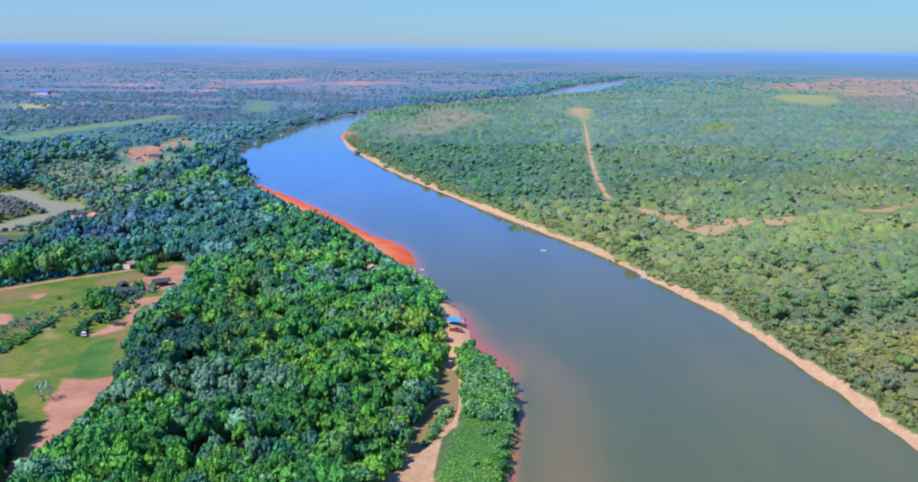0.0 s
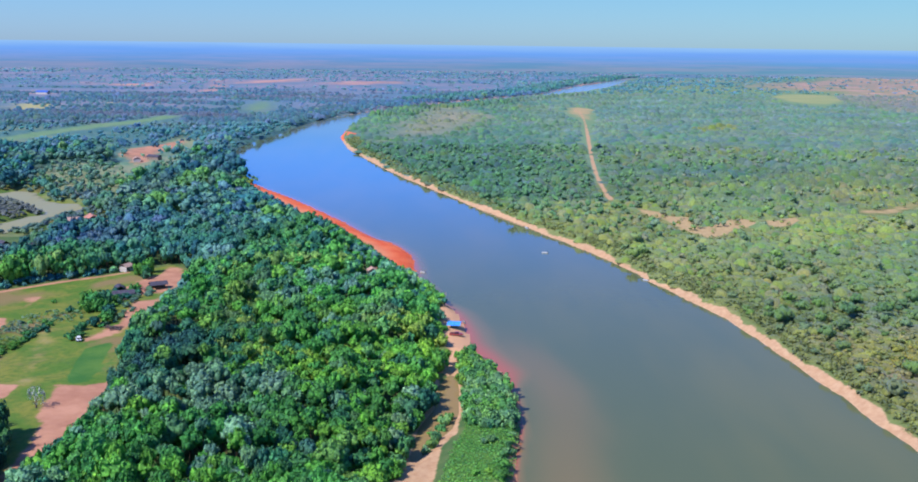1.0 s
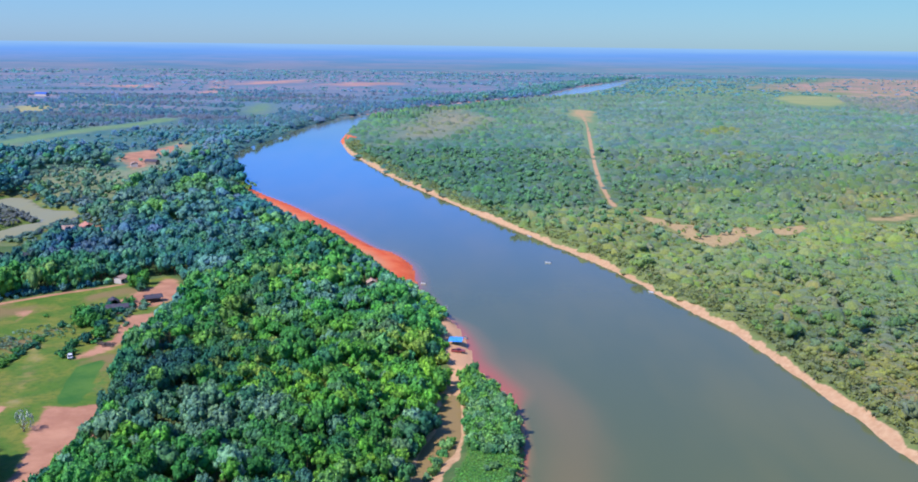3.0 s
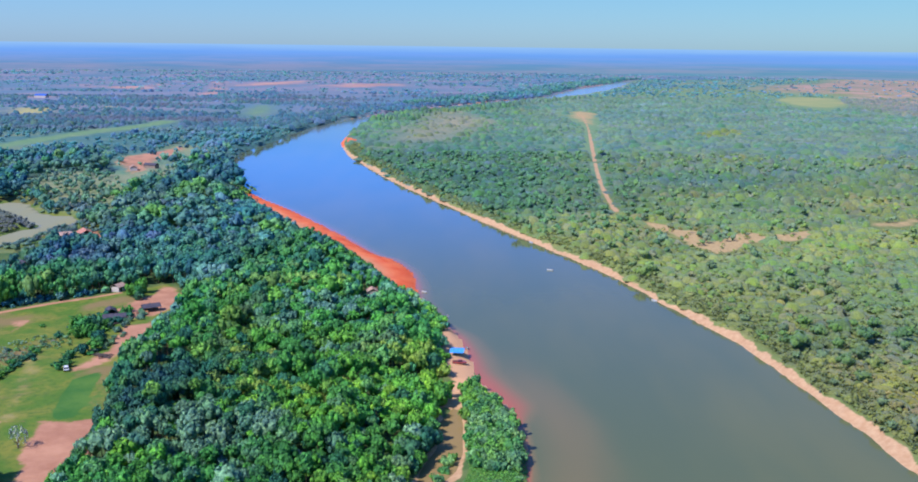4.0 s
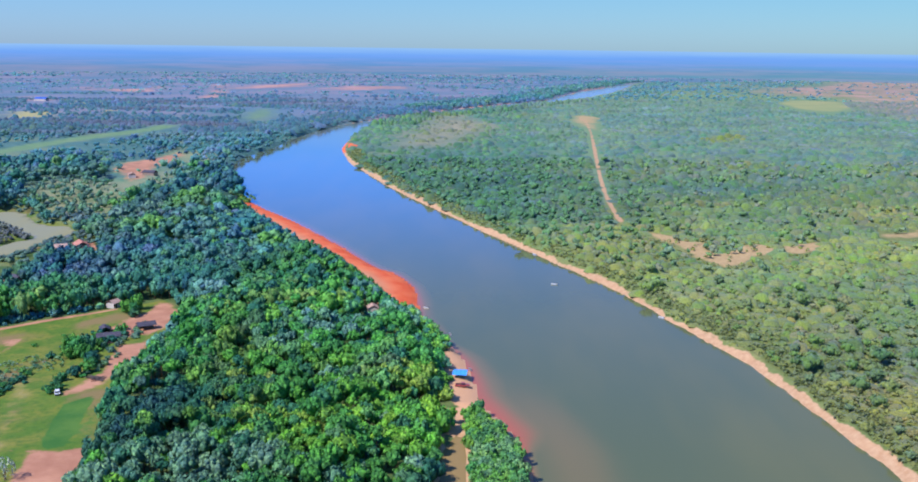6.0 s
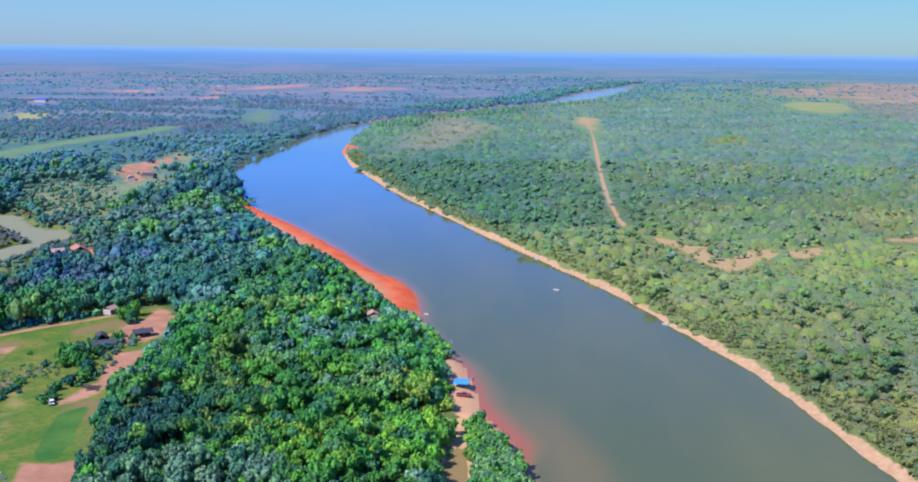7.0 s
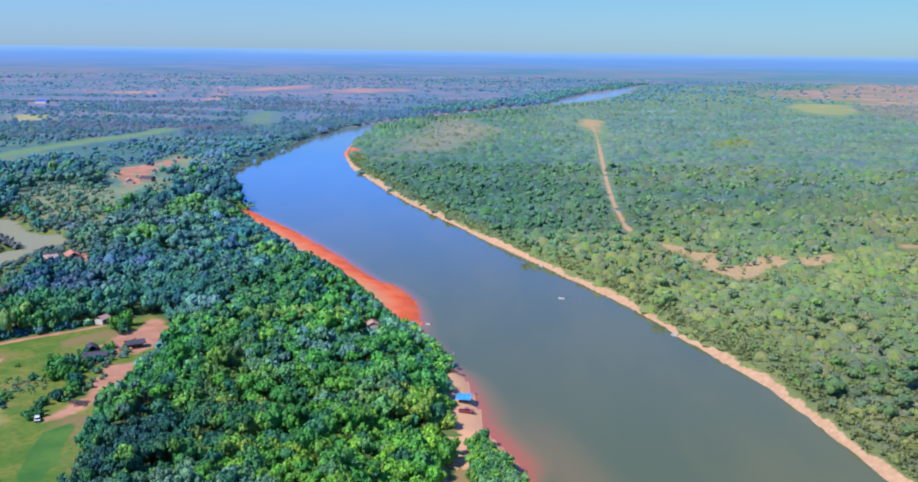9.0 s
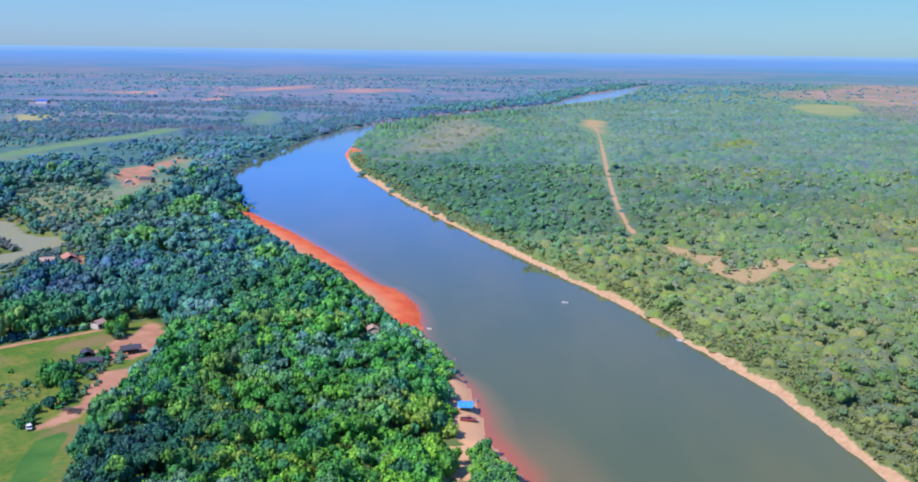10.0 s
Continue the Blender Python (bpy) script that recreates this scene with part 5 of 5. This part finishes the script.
for name, pick, label, group in (("tree", fs[:, 3] > 3.2, "dark green tree at the edge of the grass field", "field trees"), ("shrub", fs[:, 3] <= 3.2, "dusty green shrub among the grass of the field", "field shrubs")):
    plant((fs[pick, 0], fs[pick, 1], fs[pick, 2], fs[pick, 3], fc[pick]), [tree_parts(s_, i + 9, label, name, group, 1.7) for i, s_ in enumerate(NEAR_CROWNS[:6] if name == "tree" else MID_CROWNS[:6])], 1.7)

WISPY = crown_shape(140, 10, 170, 0.075, (0.2, 0.4), 0.62, core=0, heart=False)
plant((np.array([-121.3]), np.array([284.5]), np.array([3.1]), np.array([7.2]), np.array([(0.42, 0.50, 0.44)])), [tree_parts(WISPY, 31, "pale half-bare tree beside the dirt strip", "tree", "field trees", 1.7)], 1.7)

# ---- huts, boats and vehicles ----
BRUSH = plain("dark cut wood", (0.09, 0.07, 0.065), 0.9, 0.2, 5.0, 0.4)
TARP = plain("blue tarpaulin", (0.07, 0.33, 0.80), 0.5, 0.4, 2.0, 0.2)
WOOD = plain("grey weathered wood", (0.26, 0.20, 0.16), 0.85, 0.2, 4.0, 0.35)
WALL = plain("whitewashed wall", (0.52, 0.46, 0.41), 0.85, 0.2, 1.5, 0.15)
TILE = plain("terracotta roof", (0.46, 0.20, 0.14), 0.8, 0.25, 2.0, 0.3)
TIN = plain("grey sheet roofing", (0.075, 0.07, 0.09), 0.85, 0.15, 1.5, 0.3)
BLUE_TIN = plain("blue sheet roofing", (0.04, 0.12, 0.42), 0.6, 0.3, 1.5, 0.2)
PALE_TIN = plain("pale dusty roofing", (0.42, 0.28, 0.22), 0.85, 0.2, 1.5, 0.25)
DARK = plain("dark opening", (0.03, 0.03, 0.035), 0.6, 0.3)
HULL = plain("white boat paint", (0.50, 0.51, 0.52), 0.35, 0.5, 2.0, 0.12)
HULL_GREY = plain("grey aluminium hull", (0.50, 0.52, 0.54), 0.35, 0.5, 2.0, 0.2, 0.6)
ENGINE = plain("black outboard cowl", (0.03, 0.03, 0.035), 0.4, 0.5)
RED_PAINT = plain("dark red car paint", (0.34, 0.07, 0.07), 0.3, 0.5, 1.0, 0.1)
WHITE_PAINT = plain("white car paint", (0.75, 0.75, 0.76), 0.3, 0.5, 1.0, 0.08)
GLASS = plain("tinted car glass", (0.02, 0.025, 0.03), 0.08, 0.6, 1.0, 0.1)
TYRE = plain("tyre rubber", (0.03, 0.03, 0.03), 0.9, 0.2)
RIM = plain("steel rim", (0.5, 0.5, 0.52), 0.35, 0.5, 2.0, 0.1, 0.8)


def place(base, x, y, rz, z=None):
    base.matrix_basis = pose(x, y, float(height_at(np.array([x]), np.array([y]))[0]) if z is None else z, 0, 0, rz)
    return base


def gable_house(label, x, y, rz, w, l, h, roof, wall, open_side=False):
    """A small house: four walls or posts, a door, windows and a pitched roof with eaves."""
    base = tagged(new("shed" if open_side else "house"), label, "shed" if open_side else "house")
    t = 0.16
    if open_side:
        for sx in (-1, 1):
            for sy in (-1, 0, 1):
                part("post", box(bmesh.new(), sx * (w / 2 - 0.1), sy * (l / 2 - 0.1), -0.3, 0.14, 0.14, h + 0.3), WOOD, base)
        part("back_wall", box(bmesh.new(), -w / 2 + 0.02, 0, -0.2, 0.08, l - 0.4, h * 0.8), WOOD, base)
    else:
        for sx in (-1, 1):
            part("wall", box(bmesh.new(), sx * (w / 2 - t / 2), 0, -0.3, t, l, h + 0.3), wall, base)
        for sy in (-1, 1):
            bm = box(bmesh.new(), 0, sy * (l / 2 - t / 2), -0.3, w - 2 * t, t, h + 0.3)
            part("wall", bm, wall, base)
        part("door", box(bmesh.new(), w / 2 + 0.02, -l * 0.15, 0, 0.06, 0.85, 2.0, bevel=0.01), DARK, base, "dark wooden door")
        for k in (-0.38, 0.25):
            win = part("window", box(bmesh.new(), w / 2 + 0.02, l * k, 0.95, 0.06, 0.9, 0.9, bevel=0.01), DARK, base, "dark shuttered window")
            part("sill", box(bmesh.new(), w / 2 + 0.06, l * k, 0.86, 0.14, 1.0, 0.07), wall, win)
    rise = w * 0.26
    for sx in (-1, 1):
        bm = bmesh.new()
        e, o = w / 2 + 0.45, l / 2 + 0.35
        low_z = h - 0.45 * rise / (w / 2)
        n, edge_before = 9, None
        for i in range(n):
            lift = 0.03 if i % 2 else 0.0
            edges = [[bm.verts.new((0, at, h + rise + lift)), bm.verts.new((sx * e, at, low_z + lift))] for at in (-o + 2 * o * i / n, -o + 2 * o * (i + 1) / n)]
            for p, q in ([(edge_before, edges[0])] if edge_before else []) + [(edges[0], edges[1])]:
                bm.faces.new((p[0], p[1], q[1], q[0]))
            edge_before = edges[1]
        ext = bmesh.ops.extrude_face_region(bm, geom=list(bm.faces))
        bmesh.ops.translate(bm, vec=(0, 0, 0.07), verts=[v for v in ext["geom"] if isinstance(v, bmesh.types.BMVert)])
        bmesh.ops.recalc_face_normals(bm, faces=bm.faces)
        part("roof", bm, roof, base)
    return place(base, x, y, rz)


def boat(label, x, y, rz, length, paint, motor=True):
    """An open river skiff: lofted hull with a raked bow, benches, gunwale and outboard."""
    base = tagged(new("boat"), label, "boat", "river boats")
    bm = bmesh.new()
    wide = length * 0.15
    rings = []
    for i in range(9):
        u = i / 8
        w = wide * (0.82 + 0.18 * math.sin(u * 3.0)) * (1 - max(0, (u - 0.55) / 0.45) ** 2.2) + 0.02
        sheer = 0.42 + 0.22 * u**2.5
        yy = -length / 2 + length * u
        rings.append([bm.verts.new(p) for p in ((-w, yy, sheer), (-w * 0.85, yy, -0.02), (0, yy, -0.12 + 0.1 * u**3), (w * 0.85, yy, -0.02), (w, yy, sheer), (w - 0.05, yy, sheer), (0.75 * w, yy, 0.08), (-0.75 * w, yy, 0.08), (-w + 0.05, yy, sheer))])
    for a, b in zip(rings[:-1], rings[1:]):
        for k in range(9):
            bm.faces.new((a[k], a[(k + 1) % 9], b[(k + 1) % 9], b[k]))
    bm.faces.new(rings[0][::-1])
    bm.faces.new(rings[-1])
    bmesh.ops.recalc_face_normals(bm, faces=bm.faces)
    part("hull", bm, paint, base)
    for k in (-0.25, 0.0, 0.22):
        part("bench", box(bmesh.new(), 0, length * k, 0.26, wide * 1.75, 0.28, 0.05, bevel=0.01), WOOD, base)
    if motor:
        m = part("outboard", box(bmesh.new(), 0, -length / 2 - 0.16, 0.35, 0.3, 0.38, 0.42, bevel=0.07), ENGINE, base, "black outboard motor")
        bm = bmesh.new()
        tube(bm, (0, -length / 2 - 0.2, -0.4), (0, -length / 2 - 0.18, 0.4), 0.06, 0.07)
        part("shaft", bm, ENGINE, m)
    base.matrix_basis = pose(x, y, 0.03, 0, 0, rz)
    return base


def vehicle(name, label, x, y, rz, paint, pickup):
    """A parked car: shaped lower body, cabin with glass, wheels, lamps and bumpers."""
    base = tagged(new(name), label, "car")
    L, W = (5.0, 1.85) if pickup else (4.1, 1.72)
    bm = bmesh.new()
    prof = [(-L / 2, 0.38), (-L / 2, 0.95), (-L * 0.12 if pickup else -L * 0.44, 1.0), (L * 0.2, 1.0), (L * 0.46, 0.88), (L / 2, 0.72), (L / 2, 0.38)]
    sides_ = [[bm.verts.new((sx * W / 2, yy, zz)) for yy, zz in prof] for sx in (-1, 1)]
    n = len(prof)
    for k in range(n):
        bm.faces.new((sides_[0][k], sides_[0][(k + 1) % n], sides_[1][(k + 1) % n], sides_[1][k]))
    bm.faces.new(sides_[0][::-1])
    bm.faces.new(sides_[1])
    bmesh.ops.recalc_face_normals(bm, faces=bm.faces)
    bmesh.ops.bevel(bm, geom=list(bm.edges), offset=0.07, segments=2, affect="EDGES")
    part("body", bm, paint, base)
    c0, c1 = (-L * 0.12, L * 0.2) if pickup else (-L * 0.44, L * 0.2)
    cab = box(bmesh.new(), 0, (c0 + c1) / 2, 0.98, W * 0.92, c1 - c0, 0.56, bevel=0.05, taper=0.8)
    cabin = part("cabin", cab, GLASS, base, "dark tinted glass cabin")
    part("roof", box(bmesh.new(), 0, (c0 + c1) / 2, 1.53, W * 0.76, (c1 - c0) * 0.82, 0.06, bevel=0.02), paint, cabin)
    if pickup:
        part("cargo_bed", box(bmesh.new(), 0, -L * 0.31, 0.99, W * 0.8, L * 0.34, 0.03), DARK, base, "dark open cargo bed")
        for sx in (-1, 1):
            part("bed_side", box(bmesh.new(), sx * W * 0.45, -L * 0.31, 0.95, 0.08, L * 0.36, 0.22, bevel=0.02), paint, base)
        part("tailgate", box(bmesh.new(), 0, -L * 0.485, 0.95, W * 0.82, 0.07, 0.22, bevel=0.02), paint, base)
    for sx in (-1, 1):
        for yy in (-L * 0.31, L * 0.31):
            bm = bmesh.new()
            tube(bm, (sx * (W / 2 - 0.2), yy, 0.33), (sx * (W / 2 + 0.02), yy, 0.33), 0.34, 0.34, 18)
            wheel = part("wheel", bm, TYRE, base, "black rubber tyre")
            bm = bmesh.new()
            tube(bm, (sx * (W / 2), yy, 0.33), (sx * (W / 2 + 0.03), yy, 0.33), 0.2, 0.19, 14)
            part("rim", bm, RIM, wheel)
        part("headlight", box(bmesh.new(), sx * W * 0.36, L / 2 - 0.03, 0.62, 0.32, 0.08, 0.14, bevel=0.02), RIM, base, "clear glass headlight")
        part("tail_light", box(bmesh.new(), sx * W * 0.42, -L / 2 + 0.01, 0.66, 0.16, 0.06, 0.2, bevel=0.02), TILE, base, "red tail light")
    for yy in (-L / 2 - 0.03, L / 2 + 0.03):
        part("bumper", box(bmesh.new(), 0, yy, 0.36, W * 0.94, 0.14, 0.2, bevel=0.04), TYRE, base)
    return place(base, x, y, rz)


def canopy(label, x, y, rz, w, l, h):
    """A tarpaulin shelter: sagging sheet with a ridge on six poles, with guy lines."""
    base = tagged(new("tarpaulin_shelter"), label, "shelter")
    bm = bmesh.new()
    nx, ny = 9, 11
    grid = [[bm.verts.new((w * (i / (nx - 1) - 0.5), l * (j / (ny - 1) - 0.5), h + 0.45 * (1 - abs(2 * i / (nx - 1) - 1)) - 0.14 * math.sin(math.pi * j / (ny - 1)) * math.sin(math.pi * i / (nx - 1)) - 0.05 * math.sin(j * 2.1))) for j in range(ny)] for i in range(nx)]
    for i in range(nx - 1):
        for j in range(ny - 1):
            bm.faces.new((grid[i][j], grid[i + 1][j], grid[i + 1][j + 1], grid[i][j + 1]))
    ext = bmesh.ops.extrude_face_region(bm, geom=list(bm.faces))
    bmesh.ops.translate(bm, vec=(0, 0, -0.02), verts=[v for v in ext["geom"] if isinstance(v, bmesh.types.BMVert)])
    bmesh.ops.recalc_face_normals(bm, faces=bm.faces)
    part("sheet", bm, TARP, base, "sagging bright blue tarpaulin")
    for sx in (-1, 1):
        for sy in (-1, 0, 1):
            bm = bmesh.new()
            tube(bm, (sx * w * 0.48, sy * l * 0.48, -0.3), (sx * w * 0.48, sy * l * 0.48, h + 0.02), 0.05, 0.04)
            part("pole", bm, WOOD, base)
    part("table", box(bmesh.new(), 0, 0, 0.7, 0.8, 1.8, 0.06, bevel=0.01), WOOD, base)
    for sx in (-0.3, 0.3):
        for sy in (-0.8, 0.8):
            part("table_leg", box(bmesh.new(), sx, sy, -0.05, 0.07, 0.07, 0.75), WOOD, base)
    return place(base, x, y, rz)


canopy("bright blue tarpaulin shelter on poles on the beach", 1.4, 376.0, 84, 6.4, 5.2, 1.7)
vehicle("pickup_truck", "dark red pickup truck parked on the sand", 2.2, 365.4, -84, RED_PAINT, True)
vehicle("car", "white car parked beside the dirt track", -132.9, 350.0, 24, WHITE_PAINT, False)
boat("white motor skiff out on the open river", 49.8, 525, 75, 3.1, HULL)
boat("white skiff lying along the sandy bank", 91.8, 464, 50, 2.9, HULL)
boat("white skiff moored off the red sandbar", -13.8, 476, 70, 2.4, HULL)
boat("grey skiff pulled up on the beach", 5.2, 388, 20, 2.8, HULL_GREY)
boat("grey skiff on the calm water near the trees", -2.5, 434, 15, 2.6, HULL_GREY, False)
boat("pale skiff below the sandy bank", 45.5, 598, 30, 3.8, HULL)
gable_house("small whitewashed house at the end of the field road", -152.5, 464, -20, 4.0, 5.0, 2.5, PALE_TIN, WALL)
gable_house("open wooden shed with grey sheet roof", -142.8, 424.5, 25, 3.4, 5.0, 1.9, TIN, WALL, True)
gable_house("long low wooden shed with dark sheet roof in the yard", -137.6, 413.5, -68, 4.0, 8.5, 2.0, TIN, WALL, True)
gable_house("small wooden shed with grey roof beside the dirt yard", -127.3, 428.7, -60, 4.0, 7.0, 2.2, TIN, WALL, True)
gable_house("forest hut with dusty pink roof", -36.9, 461, 10, 4.4, 5.0, 2.6, PALE_TIN, WALL)
gable_house("farmhouse with terracotta roof by the pond", -213, 589, 30, 7.0, 10.0, 2.6, TILE, WALL)
gable_house("pale low house among trees by the pond", -221.5, 578, -70, 6.0, 9.0, 2.8, PALE_TIN, WALL)
gable_house("grey-roofed house hidden among trees", -231.5, 511, 50, 5.5, 8.0, 2.8, TIN, WALL)
gable_house("grey-roofed barn among trees", -215.6, 507, 60, 5.0, 10.0, 2.8, TIN, WOOD)
gable_house("pale-roofed house among trees", -218.3, 475, 40, 5.0, 7.0, 2.8, PALE_TIN, WALL)
gable_house("white farmhouse by the bare clearing", -281, 893, 20, 6.0, 9.0, 2.8, PALE_TIN, WALL)
gable_house("dark farm shed by the bare clearing", -269.8, 908, 70, 6.0, 12.0, 3.0, TIN, WOOD)
gable_house("distant blue-roofed barn on the plain", -806, 1990, 80, 12.0, 24.0, 4.0, BLUE_TIN, WALL)


def log_pile(x, y, rz, seed):
    r = random.Random(seed)
    base = tagged(new("log_pile"), "pile of cut logs and branches on bare soil", "log pile", "log piles")
    for i in range(14):
        bm = bmesh.new()
        a, q = r.uniform(-0.6, 0.6), r.uniform(1.4, 2.8)
        ox, oz = r.uniform(-1.3, 1.3), 0.1 + 0.22 * (i % 3)
        tube(bm, (ox - q * math.sin(a), -q * math.cos(a), oz), (ox + q * math.sin(a), q * math.cos(a), oz + r.uniform(-0.05, 0.15)), 0.14, 0.1)
        part("log", bm, BRUSH, base)
    place(base, x, y, rz)


for i, (lx, ly, la) in enumerate([(-127, 366, 70), (-124.5, 364.5, 95), (-136, 418, 60), (-131, 426, 20), (-139, 413, 100), (-134, 421, 30), (-137, 409, 50), (-133.5, 413.5, 110), (-141, 424, 15), (-130.5, 434, 60)]):
    log_pile(lx, ly, la, i)

# driftwood by the spit
for i, (lx, ly) in enumerate([(19.0, 262.5), (20.4, 267.0)]):
    r = random.Random(i + 50)
    base = tagged(new("driftwood"), "dark driftwood snag in the shallows by the spit", "driftwood", "driftwood snags")
    bm = bmesh.new()
    tube(bm, (0, 0, -0.2), (0.9, 0.5, 0.7), 0.3, 0.16, 8)
    part("stump", bm, BARK, base)
    for k in range(5):
        bm = bmesh.new()
        tube(bm, (0.6, 0.3, 0.5), (0.6 + r.uniform(-1.4, 1.4), 0.3 + r.uniform(-1.4, 1.4), r.uniform(0.5, 1.3)), 0.1, 0.03, 6)
        part("branch", bm, BARK, base)
    place(base, lx, ly, r.uniform(0, 360), 0.0)
